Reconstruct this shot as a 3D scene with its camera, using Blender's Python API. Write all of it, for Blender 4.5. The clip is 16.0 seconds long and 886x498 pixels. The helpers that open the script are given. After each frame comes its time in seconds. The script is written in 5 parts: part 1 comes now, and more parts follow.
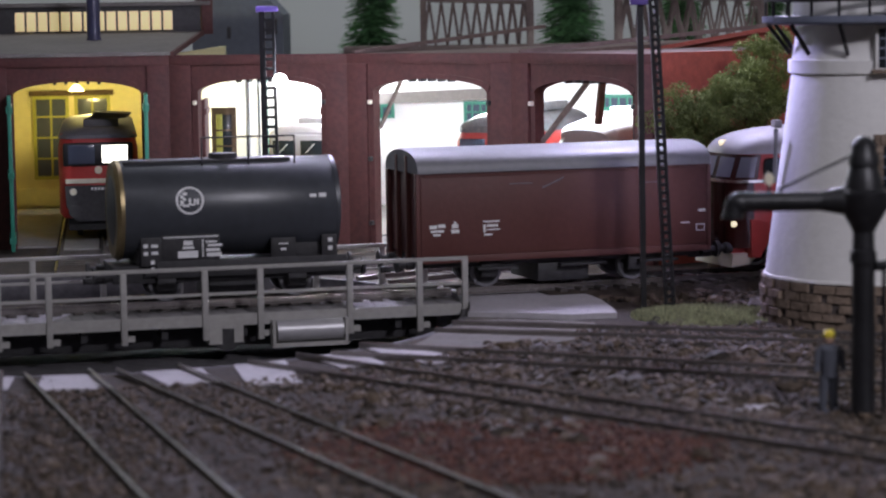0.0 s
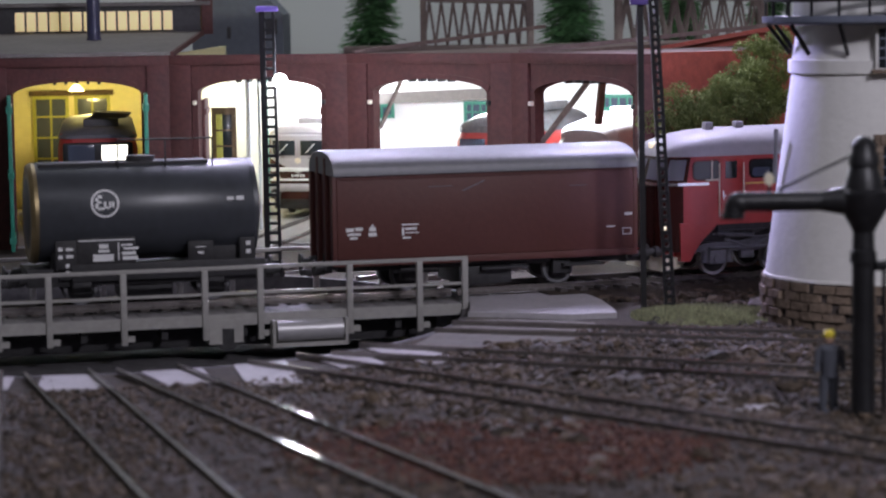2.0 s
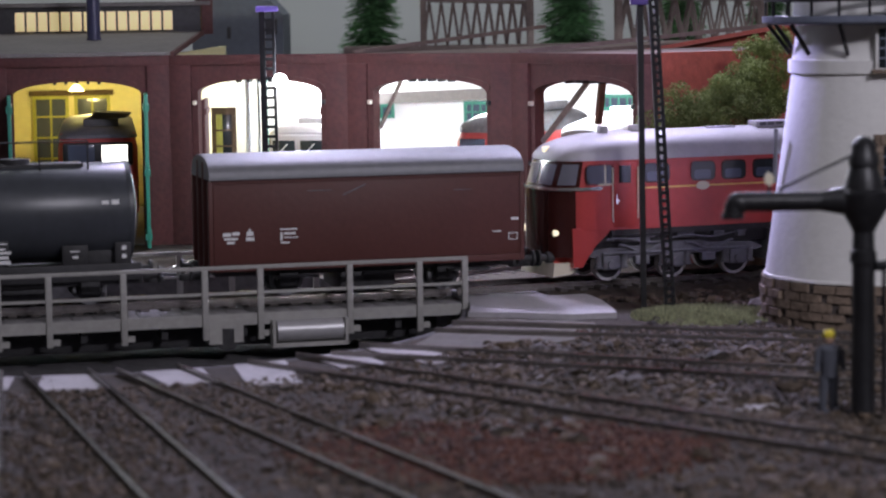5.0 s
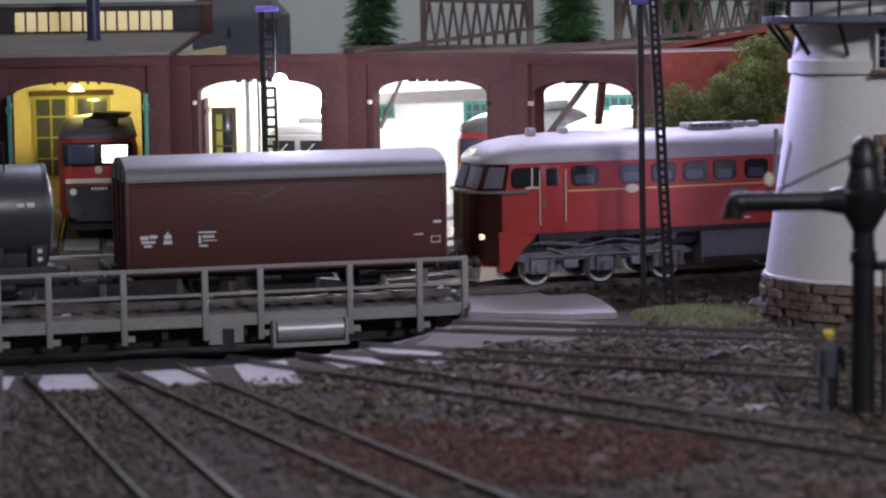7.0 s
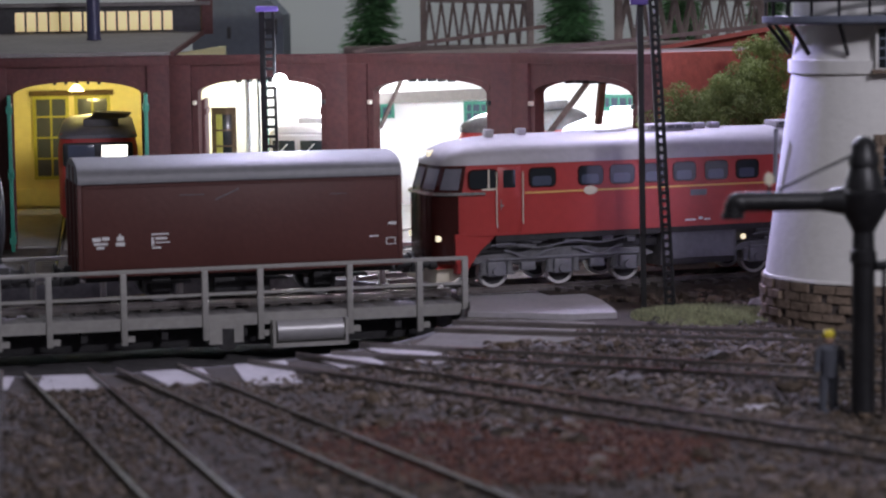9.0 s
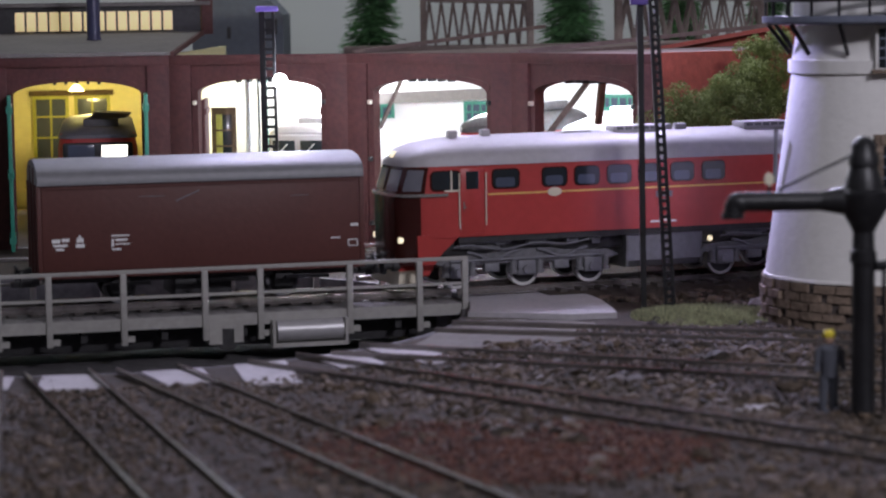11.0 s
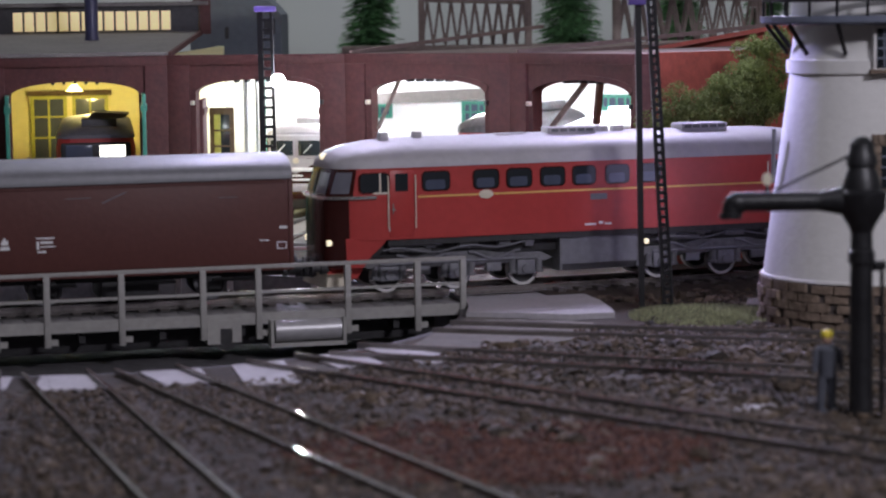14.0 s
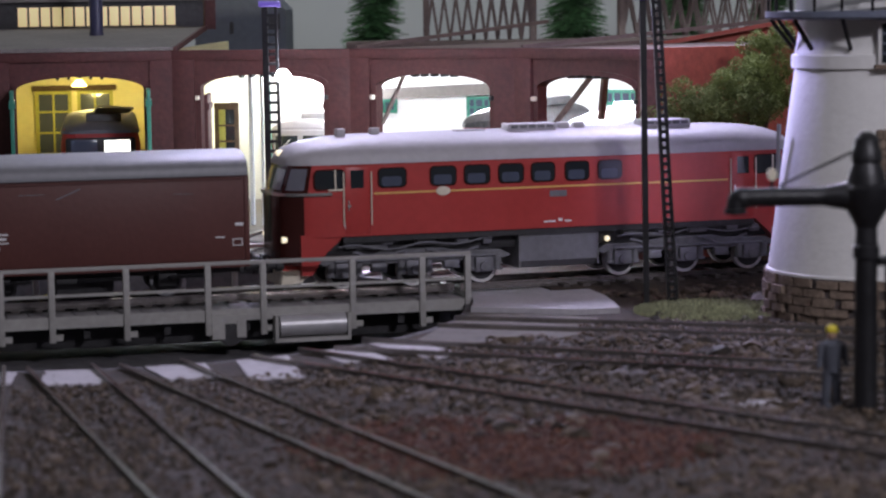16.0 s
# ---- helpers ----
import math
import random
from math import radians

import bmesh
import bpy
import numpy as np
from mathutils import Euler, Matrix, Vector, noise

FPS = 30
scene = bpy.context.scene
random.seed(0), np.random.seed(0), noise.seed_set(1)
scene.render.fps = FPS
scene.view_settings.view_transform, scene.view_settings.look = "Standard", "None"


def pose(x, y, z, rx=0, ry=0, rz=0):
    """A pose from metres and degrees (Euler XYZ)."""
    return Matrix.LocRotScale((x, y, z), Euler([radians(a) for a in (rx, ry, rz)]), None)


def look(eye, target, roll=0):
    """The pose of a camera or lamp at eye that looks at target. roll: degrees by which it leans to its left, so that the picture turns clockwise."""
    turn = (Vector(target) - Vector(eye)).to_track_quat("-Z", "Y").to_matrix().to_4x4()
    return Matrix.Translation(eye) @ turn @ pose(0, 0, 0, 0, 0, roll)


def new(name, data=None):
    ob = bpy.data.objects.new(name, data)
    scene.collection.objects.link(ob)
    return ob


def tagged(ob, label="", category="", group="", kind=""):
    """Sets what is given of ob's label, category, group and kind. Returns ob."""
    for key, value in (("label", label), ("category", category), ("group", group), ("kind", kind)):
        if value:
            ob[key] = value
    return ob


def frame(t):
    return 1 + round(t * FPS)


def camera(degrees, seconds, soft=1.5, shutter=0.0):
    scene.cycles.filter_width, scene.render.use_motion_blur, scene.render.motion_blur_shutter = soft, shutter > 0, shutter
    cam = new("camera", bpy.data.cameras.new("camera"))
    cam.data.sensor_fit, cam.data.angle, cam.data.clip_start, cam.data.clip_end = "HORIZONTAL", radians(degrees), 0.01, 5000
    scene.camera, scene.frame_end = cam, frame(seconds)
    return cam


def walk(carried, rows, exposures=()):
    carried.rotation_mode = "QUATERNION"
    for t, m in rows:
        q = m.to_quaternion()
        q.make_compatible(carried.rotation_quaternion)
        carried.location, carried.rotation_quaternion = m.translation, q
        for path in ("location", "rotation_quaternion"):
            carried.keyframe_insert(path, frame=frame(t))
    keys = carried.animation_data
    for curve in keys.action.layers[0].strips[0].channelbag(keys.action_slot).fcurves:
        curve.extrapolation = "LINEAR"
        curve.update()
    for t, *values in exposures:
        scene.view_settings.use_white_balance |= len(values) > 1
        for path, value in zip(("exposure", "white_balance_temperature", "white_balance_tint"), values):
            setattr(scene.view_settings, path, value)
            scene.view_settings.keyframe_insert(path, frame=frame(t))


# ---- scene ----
SECONDS = 16.0
MM = 0.001
cam = camera(21.0, SECONDS, soft=2.0)
cam.data.dof.use_dof, cam.data.dof.focus_distance, cam.data.dof.aperture_fstop = True, 0.92, 32.0
PITCH, ROLL, EYE_Z = 5.787, -0.803, 0.0949


def aim(yaw=0.0, down=0.0):
    """The fixed tripod pose, nudged by a few hundredths of a degree."""
    return pose(0, 0, EYE_Z, 90 - PITCH - down, 0, yaw) @ pose(0, 0, 0, 0, 0, ROLL)


walk(cam, [(0, aim()), (13.0, aim()), (13.5, aim(-0.020, 0.0)), (14.0, aim(-0.047, 0.0)), (14.5, aim(-0.081, 0.041)), (15.0, aim(-0.054, 0.064)),
           (15.5, aim(0.0, 0.081)), (16.0, aim(0.068, 0.115))])
scene.view_settings.exposure = 0.0

# ---- light: a dim hobby room, LED bars over the layout, lit engine-shed stalls ----
world = bpy.data.worlds.new("room")
world.use_nodes = True
world.node_tree.nodes["Background"].inputs[0].default_value = (0.30, 0.31, 0.36, 1)
world.node_tree.nodes["Background"].inputs[1].default_value = 0.10
scene.world = world


def lamp(name, kind, x, y, z, watts, colour, size=20, target=None):
    data = bpy.data.lights.new(name, kind)
    data.energy, data.color = watts, colour
    if kind == "AREA":
        data.shape, data.size, data.size_y = "RECTANGLE", size * MM, size * MM * 0.35
    else:
        data.shadow_soft_size = size * MM
    ob = new(name, data)
    ob.matrix_world = look((x * MM, y * MM, z * MM), [v * MM for v in (target or (x, y, z - 10))])
    return ob


for name, x, z, tx in (("led_spot_west", -45, 269, -60), ("led_spot_east", 113, 266, 70)):
    spot = lamp(name, "SPOT", x, 1000, z, 2.6, (0.70, 0.65, 1.0), 4, (tx, 700, 0))
    spot.data.spot_size, spot.data.spot_blend = radians(64), 0.6
lamp("room_ceiling_light", "AREA", -200, 120, 660, 0.6, (0.88, 0.86, 1.0), 500, (-40, 780, 0))
lamp("room_spot_panel", "AREA", 345, 40, 430, 2.5, (0.90, 0.87, 1.0), 120, (30, 760, 20))
# rear lamp added as a fill for backdrop and roofs, no such fixture known
lamp("room_ceiling_light_back", "AREA", 0, 1320, 690, 2.0, (0.93, 0.97, 1.0), 700, (0, 1500, 0))
lamp("mast_lamp_near", "POINT", 82, 850, 126, 0.20, (0.60, 0.56, 1.0), 5)
lamp("mast_lamp_far", "POINT", -70, 880, 125, 0.10, (0.66, 0.62, 1.0), 3)
lamp("stall_lamp_yellow", "POINT", -165, 1135, 53, 0.07, (1.0, 0.80, 0.28), 3)
lamp("stall_lamp_white", "POINT", -52, 1165, 64, 0.34, (0.86, 0.92, 1.0), 3)
lamp("stall_lamp_middle", "POINT", 10, 1060, 66, 0.42, (0.86, 0.92, 1.0), 3)
lamp("stall_lamp_far", "POINT", 66, 968, 69, 0.34, (0.86, 0.92, 1.0), 3)
lamp("mast_lamp", "POINT", -54.5, 891, 68.5, 0.2, (0.85, 0.9, 1.0), 1.5)
# the tower's warm spot is an added fill, no lamp stands there
for name, x, y, z, watts, colour, aim_at, cone in (("tower_street_light", 172, 645, 72, 0.20, (1.0, 0.86, 0.62), (156, 740, 50), 44), ("mast_flood_light", 62, 768, 104, 0.40, (0.52, 0.47, 1.0), (105, 722, 40), 70)):
    spot = lamp(name, "SPOT", x, y, z, watts, colour, 3, aim_at)
    spot.data.spot_size, spot.data.spot_blend = radians(cone), 0.7


# ---- materials ----
def surface(name, colour, rough=0.6, metal=0.0, vary=0.25, grain=400.0, blotch=40.0, bump=0.15, other=None, glow=None, island=False):
    """A painted or natural surface with fine grain, larger blotches and slight relief."""
    m = bpy.data.materials.new(name)
    m.use_nodes = True
    t = m.node_tree
    b = t.nodes["Principled BSDF"]
    co = t.nodes.new("ShaderNodeTexCoord")
    n1, n2 = t.nodes.new("ShaderNodeTexNoise"), t.nodes.new("ShaderNodeTexNoise")
    n1.inputs["Scale"].default_value, n2.inputs["Scale"].default_value = grain, blotch
    n1.inputs["Detail"].default_value, n2.inputs["Detail"].default_value = 4, 3
    for n in (n1, n2):
        t.links.new(co.outputs["Object"], n.inputs["Vector"])
    mixv = t.nodes.new("ShaderNodeMath")
    mixv.operation = "MULTIPLY_ADD"
    mixv.inputs[1].default_value = 0.5
    half = t.nodes.new("ShaderNodeMath")
    half.operation = "MULTIPLY"
    half.inputs[1].default_value = 0.5
    t.links.new(n2.outputs["Fac"], half.inputs[0])
    t.links.new(n1.outputs["Fac"], mixv.inputs[0])
    t.links.new(half.outputs[0], mixv.inputs[2])
    ramp = t.nodes.new("ShaderNodeValToRGB")
    lo = [c * (1 - vary) for c in colour]
    hi = list(other) if other else [min(1, c * (1 + vary)) for c in colour]
    ramp.color_ramp.elements[0].position, ramp.color_ramp.elements[1].position = 0.32, 0.68
    ramp.color_ramp.elements[0].color, ramp.color_ramp.elements[1].color = (*lo, 1), (*hi, 1)
    t.links.new(mixv.outputs[0], ramp.inputs[0])
    last = ramp.outputs[0]
    if island:
        geo = t.nodes.new("ShaderNodeNewGeometry")
        mul = t.nodes.new("ShaderNodeMix")
        mul.data_type, mul.blend_type = "RGBA", "MULTIPLY"
        mul.inputs[0].default_value = 1.0
        r2 = t.nodes.new("ShaderNodeValToRGB")
        r2.color_ramp.elements[0].color, r2.color_ramp.elements[1].color = (0.25, 0.23, 0.21, 1), (1.9, 1.8, 1.65, 1)
        t.links.new(geo.outputs["Random Per Island"], r2.inputs[0])
        t.links.new(last, mul.inputs[6])
        t.links.new(r2.outputs[0], mul.inputs[7])
        last = mul.outputs[2]
    t.links.new(last, b.inputs["Base Color"])
    rr = t.nodes.new("ShaderNodeMapRange")
    rr.inputs[3].default_value, rr.inputs[4].default_value = max(0.03, rough - 0.1), min(1, rough + 0.1)
    t.links.new(n2.outputs["Fac"], rr.inputs[0])
    t.links.new(rr.outputs[0], b.inputs["Roughness"])
    b.inputs["Metallic"].default_value = metal
    if bump:
        bp = t.nodes.new("ShaderNodeBump")
        bp.inputs["Strength"].default_value, bp.inputs["Distance"].default_value = bump, 0.0006
        t.links.new(n1.outputs["Fac"], bp.inputs["Height"])
        t.links.new(bp.outputs[0], b.inputs["Normal"])
    if glow:
        b.inputs["Emission Color"].default_value, b.inputs["Emission Strength"].default_value = (*glow[:3], 1), glow[3]
    return m


def glass(name, colour=(0.02, 0.025, 0.03), rough=0.06):
    m = surface(name, colour, rough, 0.0, 0.1, 200, 60, 0)
    m.node_tree.nodes["Principled BSDF"].inputs["Specular IOR Level"].default_value = 0.8
    return m


M_DIRT = surface("dark_gravel_earth", (0.026, 0.018, 0.012), 0.95, 0, 0.6, 600, 70, 1.0, (0.062, 0.043, 0.030))
M_EARTH = surface("red_brown_earth", (0.05, 0.021, 0.014), 0.95, 0, 0.5, 600, 80, 0.9, (0.105, 0.045, 0.030))
M_STONE = surface("ballast_stone", (0.070, 0.053, 0.040), 0.7, 0, 0.3, 700, 90, 0.5, island=True)
M_GRAIN = surface("red_brown_grains", (0.075, 0.030, 0.020), 0.95, 0, 0.4, 600, 80, 0.5, island=True)
M_RAIL = surface("worn_rail_steel", (0.30, 0.275, 0.265), 0.13, 0.7, 0.25, 700, 90, 0.02)
M_RUST = surface("rusty_rail_side", (0.10, 0.06, 0.045), 0.8, 0, 0.4, 700, 90, 0.4)
M_SLEEPER = surface("dark_sleeper_plastic", (0.06, 0.05, 0.045), 0.75, 0, 0.4, 500, 100, 0.4)
M_CONC = surface("pale_concrete", (0.44, 0.42, 0.44), 0.85, 0, 0.2, 500, 50, 0.4)
M_PIT = surface("pit_concrete", (0.10, 0.095, 0.10), 0.9, 0, 0.4, 300, 40, 0.4)
M_GREY = surface("grey_bridge_paint", (0.35, 0.34, 0.32), 0.55, 0, 0.15, 500, 60, 0.2)
M_DECK = surface("grey_deck_boards", (0.23, 0.22, 0.22), 0.75, 0, 0.3, 350, 60, 0.4)
M_DARK = surface("black_underframe", (0.030, 0.029, 0.031), 0.6, 0, 0.4, 500, 70, 0.3)
M_BLACK = surface("black_cast_iron", (0.012, 0.012, 0.014), 0.42, 0, 0.4, 400, 60, 0.25)
M_BRICKRED = surface("dark_red_shed_brick", (0.082, 0.026, 0.024), 0.75, 0, 0.3, 500, 50, 0.4)
M_REDBOARD = surface("red_brown_boards", (0.27, 0.06, 0.035), 0.75, 0, 0.3, 450, 40, 0.4)
M_ROOF = surface("grey_felt_roof", (0.18, 0.165, 0.155), 0.9, 0, 0.2, 500, 50, 0.4)
M_BROWNROOF = surface("brown_felt_roof", (0.19, 0.14, 0.12), 0.9, 0, 0.25, 500, 50, 0.4)
M_WHITEWALL = surface("white_stall_wall", (0.80, 0.80, 0.80), 0.8, 0, 0.05, 300, 40, 0.1)
M_YELLOWWALL = surface("cream_stall_wall", (0.80, 0.74, 0.42), 0.8, 0, 0.08, 300, 40, 0.1)
M_GREEN = surface("green_window_paint", (0.03, 0.22, 0.15), 0.5, 0, 0.2, 400, 60, 0.1)
M_OLIVE = surface("olive_window_frame", (0.42, 0.42, 0.10), 0.6, 0, 0.2, 400, 60, 0.1)
M_TOWER = surface("white_tower_plaster", (0.78, 0.77, 0.75), 0.8, 0, 0.05, 350, 25, 0.25)
M_TSTONE = surface("tower_base_stone", (0.24, 0.175, 0.13), 0.85, 0, 0.55, 600, 120, 0.6, (0.33, 0.25, 0.19))
M_MORTAR = surface("dark_mortar", (0.09, 0.075, 0.07), 0.95, 0, 0.3, 600, 100, 0.4)
M_SLATE = surface("blue_grey_platform", (0.16, 0.18, 0.24), 0.5, 0, 0.2, 400, 60, 0.2)
M_TANK = surface("dark_grey_tank_paint", (0.052, 0.057, 0.066), 0.36, 0, 0.15, 400, 50, 0.05)
M_RIM = surface("brass_end_band", (0.32, 0.25, 0.13), 0.35, 0.8, 0.2, 400, 60, 0.1)
M_WHITE = surface("white_print", (0.78, 0.78, 0.78), 0.6, 0, 0.08, 500, 90, 0)
M_WAGON = surface("brown_wagon_boards", (0.105, 0.034, 0.028), 0.55, 0, 0.12, 500, 45, 0.12)
M_WROOF = surface("silver_grey_wagon_roof", (0.22, 0.22, 0.235), 0.5, 0.1, 0.12, 400, 40, 0.1)
M_RED = surface("red_loco_paint", (0.44, 0.050, 0.045), 0.34, 0, 0.1, 400, 40, 0.05)
# shade on the red nose put into the colour; also the maroon locomotive's paint
M_DARKRED = surface("dark_red_nose_paint", (0.045, 0.012, 0.010), 0.16, 0, 0.15, 400, 40, 0.05)
M_LROOF = surface("pale_grey_loco_roof", (0.42, 0.40, 0.42), 0.5, 0, 0.1, 400, 40, 0.1)
M_YELLOW = surface("yellow_stripe", (0.75, 0.48, 0.14), 0.5, 0, 0.1, 400, 60, 0)
M_CREAM = surface("cream_paint", (0.72, 0.66, 0.52), 0.5, 0, 0.1, 400, 60, 0)
M_BOGIE = surface("grey_bogie_plastic", (0.15, 0.15, 0.16), 0.55, 0, 0.35, 600, 90, 0.4)
M_FUEL = surface("grey_fuel_tank", (0.17, 0.17, 0.19), 0.5, 0, 0.2, 500, 60, 0.2)
M_STEEL = surface("bright_wheel_rim", (0.60, 0.59, 0.58), 0.4, 0.0, 0.1, 500, 60, 0.05)
M_CHROME = surface("silver_trim", (0.75, 0.74, 0.72), 0.22, 0.9, 0.1, 500, 60, 0)
M_GLASS = glass("dark_window_glass")
# cab panes: a pale reflection is put into the glass colour
M_CAB = glass("cab_window_glass", (0.17, 0.17, 0.20), 0.05)
M_FLUE = surface("dark_blue_flue_paint", (0.035, 0.035, 0.075), 0.4, 0, 0.2, 400, 60, 0.1)
M_GLASS2 = glass("pale_window_glass", (0.075, 0.09, 0.13), 0.1)
M_LAMPLENS = surface("headlamp_lens", (0.8, 0.75, 0.6), 0.2, 0, 0.05, 300, 60, 0, glow=(1.0, 0.86, 0.6, 0.9))
M_LED = surface("led_lens", (0.9, 0.9, 1.0), 0.3, 0, 0.02, 300, 60, 0, glow=(0.9, 0.95, 1.0, 60.0))
M_LEDWARM = surface("warm_lamp_glass", (1.0, 0.9, 0.5), 0.3, 0, 0.02, 300, 60, 0, glow=(1.0, 0.8, 0.25, 14.0))
M_LITPANE = surface("lit_roof_pane", (0.8, 0.7, 0.45), 0.5, 0, 0.1, 150, 60, 0, glow=(1.0, 0.78, 0.32, 0.36))
M_FIR = surface("fir_needles", (0.10, 0.23, 0.105), 0.8, 0, 0.4, 500, 60, 0.3, island=True)
M_LEAF = surface("bush_leaves", (0.15, 0.19, 0.05), 0.95, 0, 0.45, 300, 45, 0.0)
M_BARK = surface("brown_bark", (0.10, 0.065, 0.04), 0.9, 0, 0.4, 500, 60, 0.6)
M_GRASS = surface("pale_grass_fibre", (0.28, 0.31, 0.20), 0.9, 0, 0.4, 500, 60, 0.3, island=True)
M_TRUSS = surface("grey_brown_truss", (0.17, 0.13, 0.115), 0.8, 0, 0.25, 500, 60, 0.3)
M_BACK = surface("grey_painted_backdrop", (0.62, 0.65, 0.64), 0.95, 0, 0.06, 12, 3, 0)
M_ROOM = surface("plain_room_plaster", (0.45, 0.44, 0.42), 0.95, 0, 0.06, 20, 4, 0)
M_HELMET = surface("yellow_helmet", (0.75, 0.62, 0.04), 0.45, 0, 0.1, 400, 60, 0)
M_OVERALL = surface("blue_grey_overalls", (0.075, 0.08, 0.10), 0.8, 0, 0.3, 400, 60, 0.2)
M_SKIN = surface("doll_plastic", (0.45, 0.28, 0.2), 0.6, 0, 0.1, 400, 60, 0)
M_BLUEGREY = surface("blue_grey_gable", (0.11, 0.125, 0.15), 0.8, 0, 0.15, 300, 40, 0.2)
M_SILVER = surface("silver_cylinder_paint", (0.46, 0.45, 0.46), 0.38, 0.3, 0.12, 400, 60, 0.1)
M_PALEBLUE = surface("pale_blue_grey_roof", (0.60, 0.64, 0.70), 0.5, 0, 0.08, 400, 60, 0)
M_FLOOR = surface("stall_floor", (0.22, 0.21, 0.20), 0.8, 0, 0.2, 400, 60, 0.2)
M_SAND = surface("sandy_paving", (0.135, 0.122, 0.105), 0.9, 0, 0.3, 450, 60, 0.5)
M_VIOLET = surface("violet_lamp_box", (0.12, 0.08, 0.30), 0.4, 0, 0.2, 400, 60, 0)


# ---- mesh helpers, in millimetres ----
def box(bm, x0, x1, y0, y1, z0, z1, bevel=0.0):
    made = bmesh.ops.create_cube(bm, size=1.0, matrix=Matrix.LocRotScale(((x0 + x1) / 2, (y0 + y1) / 2, (z0 + z1) / 2), None, (abs(x1 - x0), abs(y1 - y0), abs(z1 - z0))))
    if bevel:
        edges = list({e for v in made["verts"] for e in v.link_edges})
        bmesh.ops.bevel(bm, geom=edges, offset=bevel, segments=2, affect="EDGES", profile=0.5)
    return bm


def rod(bm, a, b, r, seg=10, r2=None):
    a, b = Vector(a), Vector(b)
    d = b - a
    m = Matrix.Translation((a + b) / 2) @ d.to_track_quat("Z", "Y").to_matrix().to_4x4()
    bmesh.ops.create_cone(bm, cap_ends=True, segments=seg, radius1=r, radius2=r if r2 is None else r2, depth=d.length, matrix=m)
    return bm


def bar(bm, a, b, w, h):
    """A square bar from a to b, w wide and h high."""
    a, b = Vector(a), Vector(b)
    d = b - a
    m = Matrix.Translation((a + b) / 2) @ d.to_track_quat("X", "Z").to_matrix().to_4x4() @ Matrix.Diagonal((d.length, w, h, 1))
    bmesh.ops.create_cube(bm, size=1.0, matrix=m)
    return bm


def lathe(bm, profile, seg=32, centre=(0, 0)):
    """A turned body: profile rows of radius and height, bottom to top."""
    rings = []
    for r, z in profile:
        rings.append([bm.verts.new((centre[0] + r * math.cos(2 * math.pi * i / seg), centre[1] + r * math.sin(2 * math.pi * i / seg), z)) for i in range(seg)])
    for a, b in zip(rings, rings[1:]):
        for i in range(seg):
            bm.faces.new((a[i], a[(i + 1) % seg], b[(i + 1) % seg], b[i]))
    bm.faces.new(rings[0][::-1])
    bm.faces.new(rings[-1])
    return bm


def prism(bm, outline, axis, a, b):
    """An outline of 2D points carried along an axis from a to b. x: points are (y, z); y: (x, z); z: (x, y)."""
    def at3(p, q):
        return {"x": (q, p[0], p[1]), "y": (p[0], q, p[1]), "z": (p[0], p[1], q)}[axis]
    v0, v1 = [bm.verts.new(at3(p, a)) for p in outline], [bm.verts.new(at3(p, b)) for p in outline]
    n = len(outline)
    bm.faces.new(v0)
    bm.faces.new(v1[::-1])
    for i in range(n):
        bm.faces.new((v0[i], v1[i], v1[(i + 1) % n], v0[(i + 1) % n]))
    return bm


def loft(bm, sections):
    """Closed sections of equally many 3D points, joined one to the next."""
    rows = [[bm.verts.new(p) for p in s] for s in sections]
    n = len(rows[0])
    for a, b in zip(rows, rows[1:]):
        for i in range(n):
            bm.faces.new((a[i], a[(i + 1) % n], b[(i + 1) % n], b[i]))
    bm.faces.new(rows[0][::-1])
    bm.faces.new(rows[-1])
    return bm


def blob(bm, x, y, z, rx, ry, rz, seg=12, rings=8):
    bmesh.ops.create_uvsphere(bm, u_segments=seg, v_segments=rings, radius=1.0, matrix=Matrix.LocRotScale((x, y, z), None, (rx, ry, rz)))
    return bm


def done(name, bm, material, smooth=True):
    bmesh.ops.recalc_face_normals(bm, faces=bm.faces)
    for v in bm.verts:
        v.co *= MM
    me = bpy.data.meshes.new(name)
    bm.to_mesh(me)
    bm.free()
    for m in (material if isinstance(material, (list, tuple)) else [material]):
        me.materials.append(m)
    if smooth:
        me.shade_smooth()
        me.set_sharp_from_angle(angle=radians(32))
    return me


def part(name, bm, material, parent, label="", m=None):
    ob = new(name, done(name, bm, material))
    ob.parent = parent
    if m is not None:
        ob.matrix_local = m
    return tagged(ob, label) if label else ob


def thing(name, label, category, m=None, group="", kind=""):
    ob = new(name)
    ob.empty_display_size = 0.01
    if m is not None:
        ob.matrix_world = m
    return tagged(ob, label, category, group, kind)


def at(x, y, z=0, rz=0, rx=0, ry=0):
    return pose(x * MM, y * MM, z * MM, rx, ry, rz)


NB = bmesh.new

# ---- plan: rail top is z = 0 ----
GROUND = -1.7
PSI, END = radians(15.0), (0.7, 785.9)
RAIL_Z = 3.3          # the running rails lie above the yard tracks
EASE, TURN = 60.0, radians(6.0)
HUB = (END[0] - 122 * math.cos(PSI), END[1] - 122 * math.sin(PSI))
PIT_R = 123.0
SHED_R, STALLS = 230.0, (-8.0, 10.7, 29.3, 48.0)


